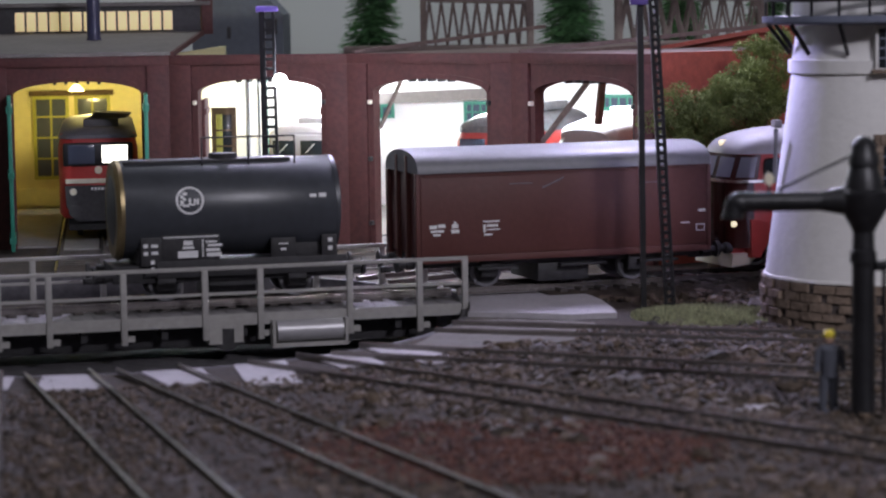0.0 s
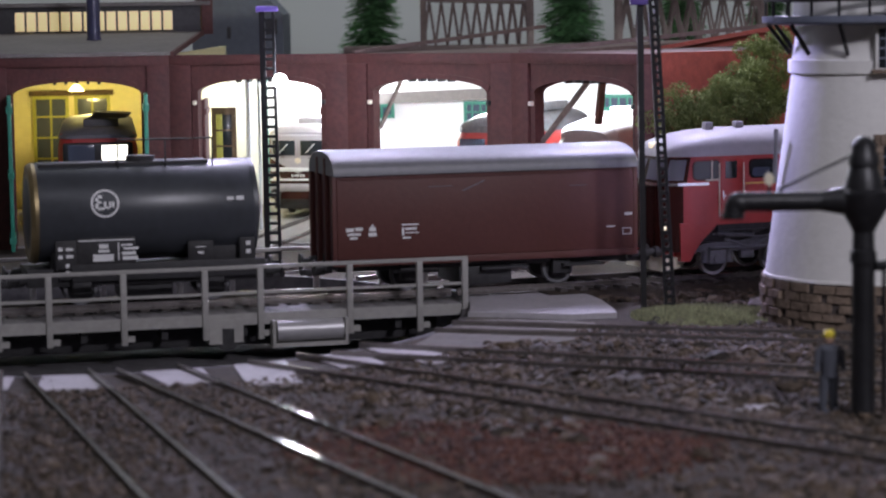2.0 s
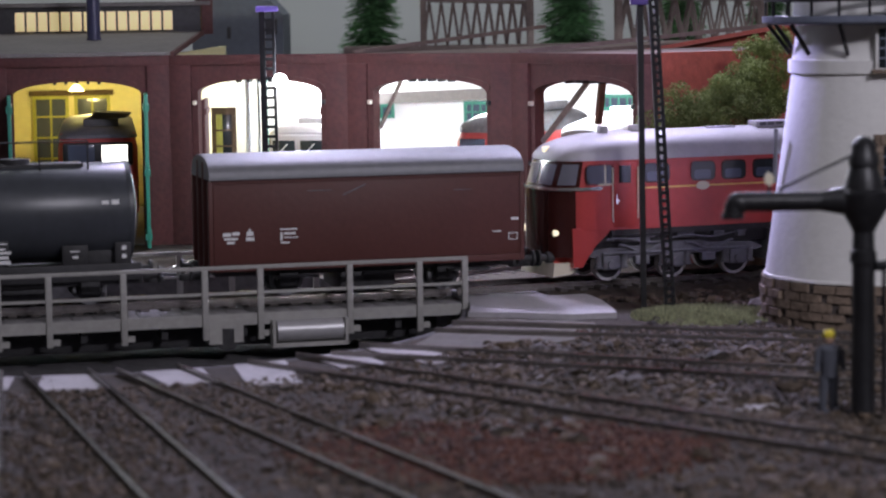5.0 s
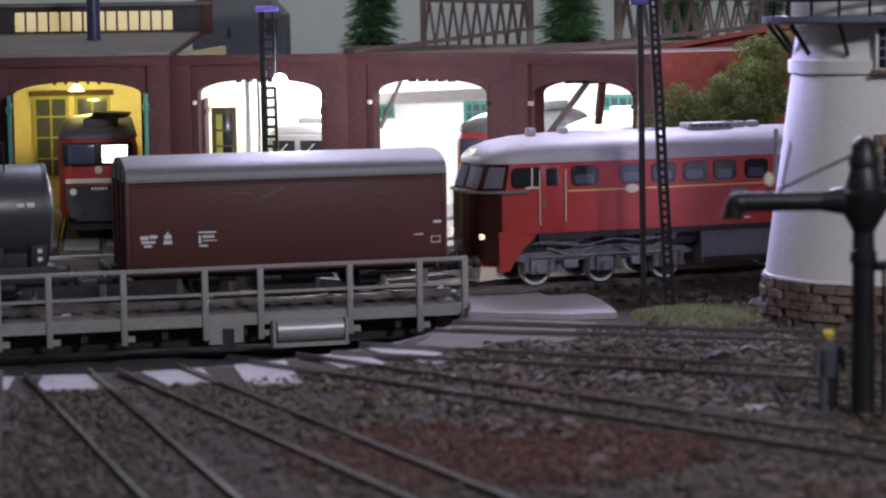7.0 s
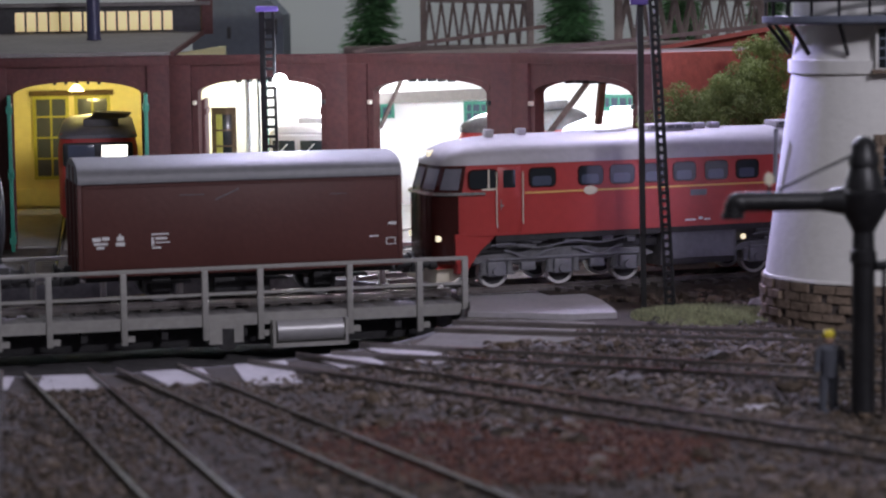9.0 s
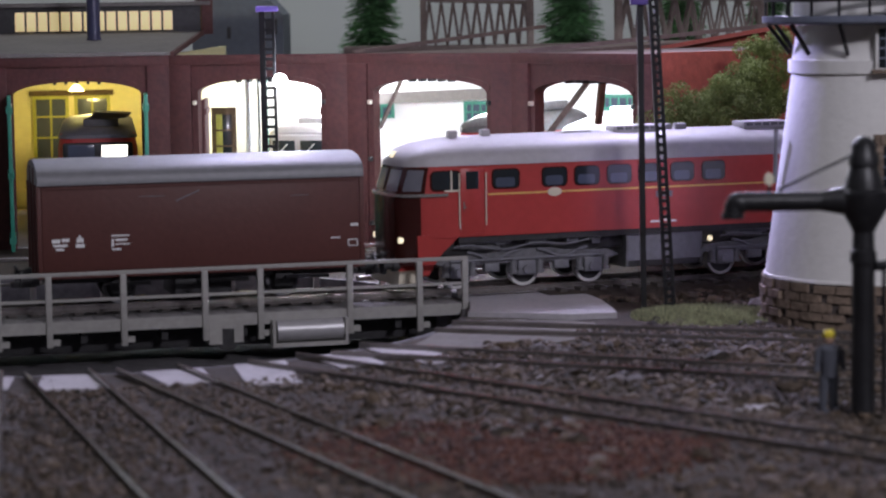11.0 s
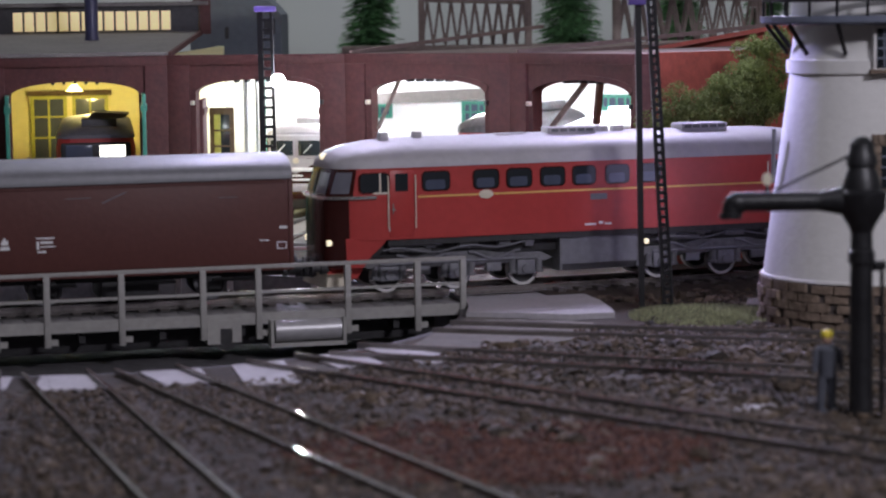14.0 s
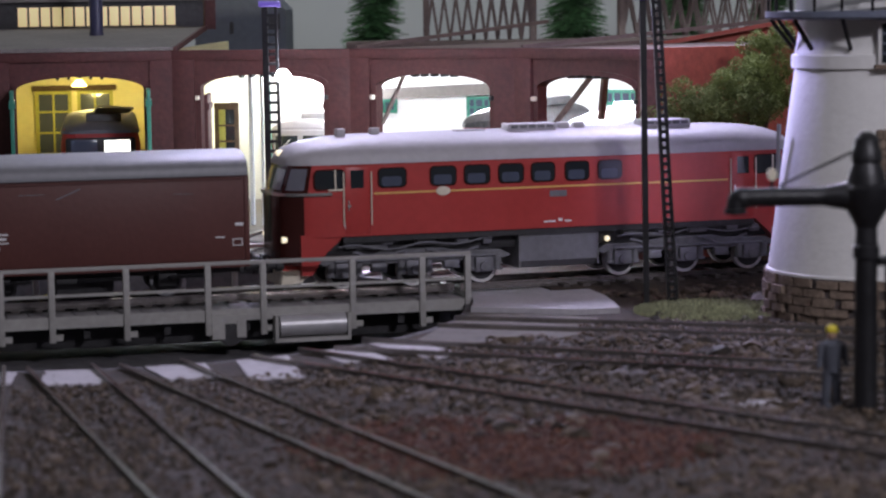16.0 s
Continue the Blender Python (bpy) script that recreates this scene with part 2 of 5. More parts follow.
def line(s):
    """The running track's centre line: straight over the bridge, a short bend, then straight. Returns x, y and heading."""
    if s <= 0:
        return END[0] + s * math.cos(PSI), END[1] + s * math.sin(PSI), PSI
    radius, q = EASE / TURN, min(s, EASE)
    a = PSI + q / radius
    x, y = END[0] + radius * (math.sin(a) - math.sin(PSI)), END[1] + radius * (math.cos(PSI) - math.cos(a))
    return x + (s - q) * math.cos(a), y + (s - q) * math.sin(a), a


def polar(r, deg):
    return HUB[0] + r * math.sin(radians(deg)), HUB[1] + r * math.cos(radians(deg))


# ---- ground, room and backdrop ----
def ground():
    bm = NB()
    seg, rings = 144, []
    for r in (PIT_R + 1, 150, 175, 200, 240, 300, 380, 520, 700, 900):
        row = []
        for i in range(seg):
            a = 2 * math.pi * i / seg
            x, y = HUB[0] + r * math.cos(a), HUB[1] + r * math.sin(a)
            lift = 0.0 if r < 180 else 0.5 * noise.noise(Vector((x / 25, y / 25, 0)))
            row.append(bm.verts.new((x, y, GROUND + min(lift, 0.3))))
        rings.append(row)
    for a, b in zip(rings, rings[1:]):
        for i in range(seg):
            bm.faces.new((a[i], a[(i + 1) % seg], b[(i + 1) % seg], b[i]))
    ob = new("ground", done("ground", bm, M_DIRT))
    tagged(ob, "dark gravelly earth of the model railway yard", "ground", kind="structure")
    # the round pit under the bridge
    bm = NB()
    seg = 96
    prof = [(0.5, -15.0), (PIT_R - 12, -15.0), (PIT_R - 10, -13.5), (PIT_R - 3, -13.5), (PIT_R - 1, -12), (PIT_R, -1.6), (PIT_R + 2.5, -1.6), (PIT_R + 2.5, -6.0)]
    rows = [[bm.verts.new((r * math.cos(2 * math.pi * i / seg), r * math.sin(2 * math.pi * i / seg), z)) for i in range(seg)] for r, z in prof]
    for a, b in zip(rows, rows[1:]):
        for i in range(seg):
            bm.faces.new((a[i], a[(i + 1) % seg], b[(i + 1) % seg], b[i]))
    bm.faces.new(rows[0])
    pit = new("turntable_pit", done("turntable_pit", bm, M_PIT))
    pit.matrix_world = at(HUB[0], HUB[1])
    tagged(pit, "round dark concrete turntable pit sunk in the yard", "turntable pit", kind="structure")
    bm = NB()
    rows = []
    for r, z in ((PIT_R - 8, -13.5), (PIT_R - 8, -11.3), (PIT_R - 7, -11.3), (PIT_R - 7, -13.5)):
        rows.append([bm.verts.new((r * math.cos(2 * math.pi * i / seg), r * math.sin(2 * math.pi * i / seg), z)) for i in range(seg)])
    for a, b in zip(rows, rows[1:]):
        for i in range(seg):
            bm.faces.new((a[i], a[(i + 1) % seg], b[(i + 1) % seg], b[i]))
    part("ring_rail", bm, M_RAIL, pit, "steel ring rail in the pit")


def pads():
    """Pale concrete slabs round the pit's rim, between the track ends."""
    arc = [polar(PIT_R + 2.6, 97 - i) for i in range(29)]
    shapes = [([polar(PIT_R + 2.6, 175.4 - i * 0.84) for i in range(9)] + [polar(151, 168.7), polar(149, 175.2)], -1.25),
              ([polar(PIT_R + 2.6, 163.4 - i * 0.95) for i in range(9)] + [polar(151, 157.6), polar(150, 162.4)], -1.25),
              ([polar(PIT_R + 2.6, 151.6 - i * 0.9) for i in range(9)] + [(-37, 613), (-51, 610)], -1.25),
              ([polar(PIT_R + 2.6, 140.5 - i * 0.9) for i in range(9)] + [(-15, 642), (-28, 637)], -1.3),
              ([polar(PIT_R + 2.6, 131.0 - i * 0.7) for i in range(9)] + [(6, 650), (-4, 641)], -1.3),
              (arc + [(14, 803), (36, 800), (42, 793), (47.5, 780), (51, 765), (53, 745), (53.5, 733), (40, 730)], 0.2),
              ([polar(PIT_R + 2.6, 184.0 - i * 0.75) for i in range(8)] + [polar(146, 178.2), polar(146, 184.0)], -1.3),
              ([(66, 577), (78, 573), (80, 566), (72, 560), (62, 566)], -1.25)]
    for pts, top in shapes:
        bm = prism(NB(), pts, "z", GROUND - 0.6, top)
        ob = new("rim_slab", done("rim_slab", bm, M_CONC))
        tagged(ob, "pale concrete slab set in the yard ground", "concrete slab", "slabs in the yard", "structure")
    bm = prism(NB(), [polar(PIT_R + 2.6, 114 - 2 * i) for i in range(11)] + [(36, 728), (46, 722), (42, 690), (28, 674), (14, 668), (-2, 662), (-10, 672)], "z", GROUND - 0.6, -1.35)
    tagged(new("sandy_paving", done("sandy_paving", bm, M_SAND)), "sandy brown paving beside the turntable pit", "paving", kind="structure")


def room():
    bm = NB()
    n = 24
    inner = [(1000 * math.sin(a), 600 + 1050 * math.cos(a)) for a in [math.pi * (-0.5 + i / n) for i in range(n + 1)]]
    outer = [(1030 * math.sin(a), 600 + 1080 * math.cos(a)) for a in [math.pi * (0.5 - i / n) for i in range(n + 1)]]
    prism(bm, inner + outer, "z", -300, 800)
    tagged(new("backdrop", done("backdrop", bm, M_BACK)), "plain grey painted backdrop behind the layout", "backdrop", kind="structure")
    bm = NB()
    box(bm, -1030, -1000, -500, 600, -300, 800)
    box(bm, 1000, 1030, -500, 600, -300, 800)
    box(bm, -1000, 1000, -530, -500, -300, 800)
    tagged(new("wall_room", done("wall_room", bm, M_ROOM)), "plain plaster walls of the hobby room", "wall", kind="structure")
    bm = box(NB(), -1030, 1030, -530, 1700, 800, 830)
    tagged(new("ceiling", done("ceiling", bm, M_ROOM)), "plain plaster ceiling of the hobby room", "ceiling", kind="structure")
    bm = box(NB(), -1030, 1030, -530, 1700, -330, -300)
    tagged(new("floor", done("floor", bm, M_ROOM)), "plain floor of the hobby room", "floor", kind="structure")


# ---- tracks ----
SLEEPER = None
RAIL_PROFILE = [(-0.9, -2.5), (0.9, -2.5), (0.9, -2.1), (0.3, -1.8), (0.3, -0.8), (0.5, -0.6), (0.5, -0.12), (0.35, 0), (-0.35, 0), (-0.5, -0.12), (-0.5, -0.6), (-0.3, -0.8), (-0.3, -1.8), (-0.9, -2.1)]


def track(points, label, z=0.0):
    """Two rails and their sleepers along centre points of x, y and heading."""
    global SLEEPER
    t = thing("track", label, "railway track", group="yard tracks")
    for side in (-8.6, 8.6):
        bm = NB()
        loft(bm, [[(x - math.sin(a) * (side + u), y + math.cos(a) * (side + u), z + w) for u, w in RAIL_PROFILE] for x, y, a in points])
        part("rail", bm, M_RAIL, t)
    if SLEEPER is None:
        SLEEPER = done("sleeper", box(NB(), -1.3, 1.3, -14.5, 14.5, -4.2, -1.45, 0.25), M_SLEEPER)
    acc = 0.0
    for (x0, y0, a0), (x1, y1, a1) in zip(points, points[1:]):
        d = math.hypot(x1 - x0, y1 - y0)
        while acc < d:
            f = acc / d
            px, py = x0 + f * (x1 - x0), y0 + f * (y1 - y0)
            acc += 6.9
            if math.hypot(px - HUB[0], py - HUB[1]) < 152:
                continue
            ob = new("sleeper", SLEEPER)
            ob.parent = t
            ob.matrix_local = at(px, py, z, math.degrees(a0 + f * (a1 - a0)))
        acc -= d
    return t


def ray_track(x, y, deg, length=420):
    """A straight track through x, y that runs outwards deg degrees from straight-at-the-viewer, from the pit's rim."""
    dx, dy = math.sin(radians(deg)), -math.cos(radians(deg))
    ox, oy = x - HUB[0], y - HUB[1]
    b = ox * dx + oy * dy
    k = -b + math.sqrt(max(0, b * b - (ox * ox + oy * oy - (PIT_R + 1) ** 2)))
    h = math.atan2(dy, dx)
    return [(x + dx * (k + q), y + dy * (k + q), h) for q in (0, length)]


YARD = ((-114.5, 560, 10.0), (-81, 560, 17.5), (-45, 561, 24.8), (59, 540, 43.5), (61, 627, 65.0), (72, 690, 72.0))


def tracks():
    for x, y, deg in YARD:
        track(ray_track(x, y, deg), "weathered steel rails on dark sleepers in ballast")
    track([line(1.5 + 8 * i) for i in range(46)], "steel rails on a low ballast bank leading off the turntable", RAIL_Z)
    bank = NB()
    sections = []
    for i in range(40):
        x, y, a = line(30 + 8 * i)
        w = min(1.0, 0.35 + i / 6)
        row = [(-17 - 13 * w, GROUND - 0.6), (-17 - 8 * w, GROUND + 0.6), (-15.5, RAIL_Z - 2.6), (-6, RAIL_Z - 2.2), (6, RAIL_Z - 2.2), (15.5, RAIL_Z - 2.6), (17 + 8 * w, GROUND + 0.6), (17 + 13 * w, GROUND - 0.6)]
        sections.append([(x - math.sin(a) * (u + noise.noise(Vector((i * 0.7, u, 3)))), y + math.cos(a) * u, z + (0.5 * noise.noise(Vector((i * 0.9, u, 8))) if z < 0.5 else 0)) for u, z in row])
    loft(bank, sections)
    tagged(new("ballast_bank", done("ballast_bank", bank, M_DIRT)), "low bank of dark earth and ballast under the running track", "ballast bank", kind="structure")
    for deg in STALLS:
        p0, p1 = polar(PIT_R + 1, deg), polar(420, deg)
        track([(*p0, radians(90 - deg)), (*p1, radians(90 - deg))], "steel rails running into an engine shed stall")


# ---- turntable bridge ----
def bridge():
    t = thing("turntable_bridge", "grey steel turntable bridge with railings and a walkway", "turntable bridge", at(HUB[0], HUB[1], 0, math.degrees(PSI)))
    L = 120.5
    part("deck", box(NB(), -L, L, -24.3, 24.3, -2.2, -0.5, 0.2), M_DECK, t, "dark grey boarded deck")
    plank = done("deck_board", box(NB(), -3.3, 3.3, -6.2, 6.2, -0.5, 0.35, 0.12), M_DECK)
    for k in range(-17, 18):
        for y in (-17.9, 17.9):
            ob = new("deck_board", plank)
            ob.parent, ob.matrix_local = t, at(k * 6.9, y, 0)
    for y in (-8.6, 8.6):
        bm = NB()
        loft(bm, [[(x, y + u, RAIL_Z + w) for u, w in RAIL_PROFILE] for x in (-L - 1, L + 1)])
        part("rail", bm, M_RAIL, t)
    tie = done("tie", box(NB(), -1.4, 1.4, -11.4, 11.4, -0.5, 0.8, 0.15), M_SLEEPER)
    for k in range(-17, 18):
        ob = new("tie", tie)
        ob.parent, ob.matrix_local = t, at(k * 6.9, 0, 0)
    for y in (-15, 15):
        part("main_girder", box(NB(), -L + 6, L - 6, y - 1, y + 1, -11, -2.2, 0.2), M_DARK, t, "black main girder")
    for x in range(-100, 101, 25):
        part("cross_beam", box(NB(), x - 1, x + 1, -23, 23, -7, -2.3), M_DARK, t)
    posts = (-145.7, -130.3, -107.4, -82.0, -64.5, -35.8, -13.0, 2.0)
    xs = sorted([p + 122 - 2.5 for p in posts] + [-45.0, -68.0, -91.0, -114.0])
    for side in (-25.0, 25.0):
        o = -0.5 if side < 0 else 0.5
        fascia = NB()
        prism(fascia, [(-L, -3.4), (L, -3.4), (L, 0.2), (-L, 0.2)], "y", side - 0.5, side + 0.5)
        part("fascia", fascia, M_GREY, t)
        for k, x in enumerate(xs):
            bm = box(NB(), x - 0.95, x + 0.95, side - 0.9 + o, side + 0.9 + o, -7.6 if k % 2 or side > 0 else -8.0, 14.4, 0.12)
            box(bm, x - 0.9, x + 3.2, side - 0.6 + o, side + 0.6 + o, -7.0, -5.2)
            part("post", bm, M_GREY, t)
        part("handrail", box(NB(), xs[0] - 1, xs[-1] + 1, side - 0.8 + o, side + 0.8 + o, 14.2, 15.4, 0.15), M_GREY, t)
        part("mid_rail", box(NB(), xs[0], xs[-1], side - 0.35 + o, side + 0.35 + o, 6.3, 7.2), M_GREY, t)
    # running gear and the silver cylinder under the walkway
    bm = box(NB(), 38.5, 42.5, -26.5, -20, -9.0, -3.2)
    box(bm, 46.3, 49.2, -26.5, -20, -8.6, -3.2)
    box(bm, 38.5, 49.2, -26.3, -20, -4.2, -1.5)
    part("axle_guard", bm, M_GREY, t)
    part("runner_wheel", rod(NB(), (44.3, -26, -7.6), (44.3, -21, -7.6), 3.6, 24), M_DARK, t)
    frame_bm = NB()
    for x in (58.6, 81.8):
        box(frame_bm, x - 0.5, x + 0.5, -29, -24.2, -10.0, -2.2)
    box(frame_bm, 58.1, 82.3, -29, -24.2, -10.6, -9.4)
    part("cylinder_frame", frame_bm, M_GREY, t)
    part("air_cylinder", rod(NB(), (59.6, -26.6, -5.6), (80.8, -26.6, -5.6), 3.4, 28), M_SILVER, t, "silver air cylinder under the walkway")
    part("end_buffer", box(NB(), L - 1, L + 2.0, -21, -12, -9, -2.8, 0.3), M_DARK, t)


# ---- engine shed ----
def stall_frame(deg):
    x, y = polar(SHED_R, deg)
    return at(x, y, 0, -deg)


def window_part(parent, x, z, w, h, y, cols, rows, material, m, label):
    """A framed window with glazing bars and a pane; y is the wall's face."""
    f = NB()
    outer, inner = [(x - w / 2, z), (x + w / 2, z), (x + w / 2, z + h), (x - w / 2, z + h)], [(x - w / 2 + 1.6, z + 1.6), (x + w / 2 - 1.6, z + 1.6), (x + w / 2 - 1.6, z + h - 1.6), (x - w / 2 + 1.6, z + h - 1.6)]
    rings = [[f.verts.new((p, q, r)) for p, r in pts] for pts, q in ((outer, y), (outer, y - 1.3), (inner, y - 1.3), (inner, y))]
    for a, b in zip(rings, rings[1:] + rings[:1]):
        for i in range(4):
            f.faces.new((a[i], a[(i + 1) % 4], b[(i + 1) % 4], b[i]))
    w_ob = part("window", f, material, parent, label, m)
    for i in range(1, cols):
        part("glazing_bar", box(NB(), x - w / 2 + w * i / cols - 0.45, x - w / 2 + w * i / cols + 0.45, y - 1.0, y - 0.1, z + 1.5, z + h - 1.5), material, w_ob)
    for j in range(1, rows):
        part("glazing_bar", box(NB(), x - w / 2 + 1.5, x + w / 2 - 1.5, y - 0.9, y - 0.1, z + h * j / rows - 0.4, z + h * j / rows + 0.4), material, w_ob)
    part("pane", box(NB(), x - w / 2 + 1, x + w / 2 - 1, y - 0.5, y - 0.2, z + 0.5, z + h - 0.5), M_GLASS2, w_ob)
    return w_ob


def shed():
    t = thing("engine_shed", "dark red brick roundhouse with four lit arched stalls", "engine shed")
    half = SHED_R * math.tan(radians(9.3)) + 0.4
    for k, deg in enumerate(STALLS):
        m = stall_frame(deg)
        g = 26.0
        arch = [(g * math.cos(a) , 61 + 5.4 * math.sin(a)) for a in [math.pi * i / 20 for i in range(21)]]
        outline = [(half, -4), (half, 76), (-half, 76), (-half, -4), (-g, -4)] + arch[::-1] + [(g, -4)]
        bm = NB()
        prism(bm, outline, "y", 0, 5)
        front = part("stall_front", bm, M_BRICKRED, t, "dark red brick stall front with an arched gateway", m)
        bm = NB()
        ring = [(x * 1.0, z) for x, z in arch] + [(x * 1.07, z + 1.9) for x, z in arch[::-1]]
        prism(bm, ring, "y", -0.7, 0.5)
        part("arch_trim", bm, M_BRICKRED, front)
        part("cornice", box(NB(), -half, half, -1.6, 1, 72.6, 76.6, 0.2), M_BRICKRED, front)
        for x in (-half + 5, half - 5):
            part("pilaster", box(NB(), x - 4.6, x + 4.6, -1.5, 1, -4, 72.6, 0.2), M_BRICKRED, front)
        for x in (-g - 1.2, g + 1.2):
            for z in (8, 34, 57):
                part("hinge", box(NB(), x - 0.7, x + 0.7, -2.0, 0.2, z - 0.9, z + 0.9, 0.2), M_CREAM if z == 57 and x < 0 else M_DARK, front)
        bm = NB()
        for i in range(5):
            rod(bm, (-9 + i * 4.5, -0.3, 65.9 - 0.04 * (i - 2) ** 2), (-9 + i * 4.5, 4.8, 65.9 - 0.04 * (i - 2) ** 2), 0.7, 8)
        part("arch_bolts", bm, M_DARK, front)
        # floor strip either side of the rails
        fl = NB()
        for sx in (-1, 1):
            prism(fl, [(sx * 10.2, 2), (sx * half, 2), (sx * 64, 196), (sx * 10.2, 196)], "z", -3.3, -1.2)
        box(fl, -7.2, 7.2, -12, 196, -3.3, -1.2)
        part("stall_floor", fl, M_FLOOR, t, "", m)
        # back wall
        wall = M_YELLOWWALL if k == 0 else M_WHITEWALL
        bm = NB()
        hb = (SHED_R + 198) * math.tan(radians(9.4)) + 2
        box(bm, -hb, hb, 198, 202, -4, 71)
        back = part("back_wall", bm, wall, t, "", m)
        if k == 0:
            for q in (-15.2, 5.0):
                window_part(t, q, 13.0, 17.5, 41, 197.8, 2, 4, M_OLIVE, m, "olive framed shed window")
            part("window_mullion", box(NB(), -6.3, -3.9, 195.8, 198, 13, 53, 0.2), M_YELLOWWALL, t, "", m)
            part("window_lintel", box(NB(), -25.5, 15.5, 195.2, 198, 54.0, 56.6, 0.4), M_BARK, t, "dark wooden lintel over the window", m)
            part("wall_skirting", box(NB(), -66, 66, 196.4, 198, 0, 8.5, 0.3), M_YELLOWWALL, t, "", m)
        if k == 1:
            window_part(t, 10.5, 41.0, 9.5, 7.0, 197.8, 3, 1, M_GREEN, m, "small green framed shed window")
            window_part(t, 56, 33.0, 12.5, 16, 197.8, 3, 3, M_GREEN, m, "green framed shed window")
        if k == 2:
            window_part(t, -9, 45.0, 17.5, 7.5, 197.8, 4, 1, M_GREEN, m, "wide green framed shed window")
        bm = NB()
        ly = 172 if k == 0 else 110
        lz = 60.0 if k == 0 else 66.0
        rod(bm, (-2.2, ly, lz), (-2.2, ly, lz - 3.0), 1.4, 16, 3.8)
        rod(bm, (-2.2, ly, lz), (-2.2, ly, 68.0), 0.3, 6)
        part("stall_light", bm, M_LEDWARM if k == 0 else M_LED, t, "small glowing stall lamp", m)
        # roofs: the first stall has a full roof, the second looks open, the others a low felt roof
        if k == 0:
            roof = NB()
            prism(roof, [(-2.5, 76.7), (-2.5, 78.2), (110, 85.4), (110, 83.9)], "x", 0, 1)
            for v in roof.verts:
                v.co.x = (-1 if v.co.x < 0.5 else 1) * (half + 0.4 + (v.co.y + 2) * 0.165)
            r = part("roof", roof, M_ROOF, t, "grey felt roof with a lit clerestory", m)
            cl = NB()
            box(cl, -half - 24, half + 17.6, 110.5, 114, 83, 97.2)
            cler = part("clerestory", cl, M_DARK, r, "dark clerestory wall")
            for i in range(14):
                x = -26.0 + i * 5.13
                part("roof_window", box(NB(), x - 2.1, x + 2.1, 110.0, 110.4, 86.2, 94.9, 0.1), M_LITPANE, r, "lit yellow roof window")
            up = NB()
            box(up, -half - 26, half + 22, 107, 190, 97.2, 99.0, 0.2)
            part("upper_roof", up, M_ROOF, r)
            ch = rod(NB(), (7.2, 66, 79), (7.2, 66, 120), 2.9, 20)
            rod(ch, (7.2, 66, 79), (7.2, 66, 84), 4.2, 20, 3.0)
            part("chimney", ch, M_FLUE, r, "dark blue smoke flue")
            gb = NB()
            bar(gb, (half + 0.8, -3, 77.0), (half + 18.6, 110, 84.8), 1.2, 2.2)
            box(gb, half + 18, half + 23, 108, 190, 84, 101)
            part("barge_board", gb, M_BRICKRED, r)
        elif k == 1:
            # added lid below the front's top edge, out of view, encloses the stall light
            roof = NB()
            prism(roof, [(3, 74.0), (3, 75.6), (196, 72.6), (196, 71.2)], "x", 0, 1)
            for v in roof.verts:
                v.co.x = (-1 if v.co.x < 0.5 else 1) * (half - 1.4 + (v.co.y - 3) * 0.163)
            part("roof", roof, M_BROWNROOF, t, "unseen added stall roof that keeps the lamp light in", m)
        elif k >= 2:
            roof = NB()
            w0, w1 = half, half + 34
            v = [roof.verts.new(p) for p in ((-w0, 3, 76.4), (w0, 3, 76.4), (w1, 185, 79.5), (-w1, 185, 74.5), (-w0, 3, 75), (w0, 3, 75), (w1, 185, 78), (-w1, 185, 73))]
            for f in ((0, 1, 2, 3), (7, 6, 5, 4), (0, 4, 5, 1), (1, 5, 6, 2), (2, 6, 7, 3), (3, 7, 4, 0)):
                roof.faces.new([v[i] for i in f])
            r = part("roof", roof, M_BROWNROOF, t, "brown felt stall roof", m)
            kb = NB()
            bar(kb, (-w0 + 2, 1.5, 77), (-w0 + 24, 130, 85.5), 1.6, 1.6)
            part("roof_ridge", kb, M_BROWNROOF, r)
        if k >= 2:
            if k == 2:
                part("roof_brace", bar(NB(), (-25.6, 4, 46), (-19.6, 12, 66), 1.5, 1.3), M_TRUSS, t, "", m)
            else:
                part("roof_brace", bar(NB(), (-26.0, 4, 42), (-9.0, 14, 67), 1.8, 2.0), M_TRUSS, t, "", m)
                part("roof_post", bar(NB(), (-21.0, 30, 48), (-18.5, 30, 66), 2.6, 1.8), M_TRUSS, t, "", m)
        if k == 1:
            part("roof_beam", bar(NB(), (2, 193, 50.5), (70, 193, 53.0), 3.0, 5.4), M_ROOF, t, "grey wall plate over the shed windows", m)
            for q, w in ((-21.5, 1.8), (-16.6, 1.0), (-13.6, 1.9)):
                part("wall_post", box(NB(), q - w / 2, q + w / 2, 60, 62, -1.2, 71, 0.2), M_GREEN if w == 1.9 else M_PALEBLUE, t, "", m)
            for sx, turn in ((-1, 102), (1, -78)):
                leaf = NB()
                box(leaf, 0, 22, -0.7, 0.7, -0.5, 58, 0.2)
                for z in (4, 28, 53):
                    box(leaf, 0, 22, -1.3, 1.3, z - 1.2, z + 1.2)
                part("gate_leaf", leaf, M_BRICKRED, t, "dark red gate leaf folded inwards", m @ at(sx * 25.5, 5.5, 0, turn if sx < 0 else 180 + turn))
    # partition between the yellow stall and the next, and the outer side walls
    for deg, wall in ((STALLS[0] - 9.35, M_YELLOWWALL), (1.35, M_YELLOWWALL), (57.4, M_REDBOARD)):
        bm = box(NB(), -1.2, 1.2, 4, 200, -4, 77)
        part("side_wall", bm, wall, t, "", stall_frame(deg))
    # open gate leaves, edge on
    for k, deg in enumerate(STALLS):
        m = stall_frame(deg)
        for sx in (-1, 1):
            if k:
                continue
            bm = NB()
            box(bm, -0.8, 0.8, -25, 0, -0.5, 61.5, 0.2)
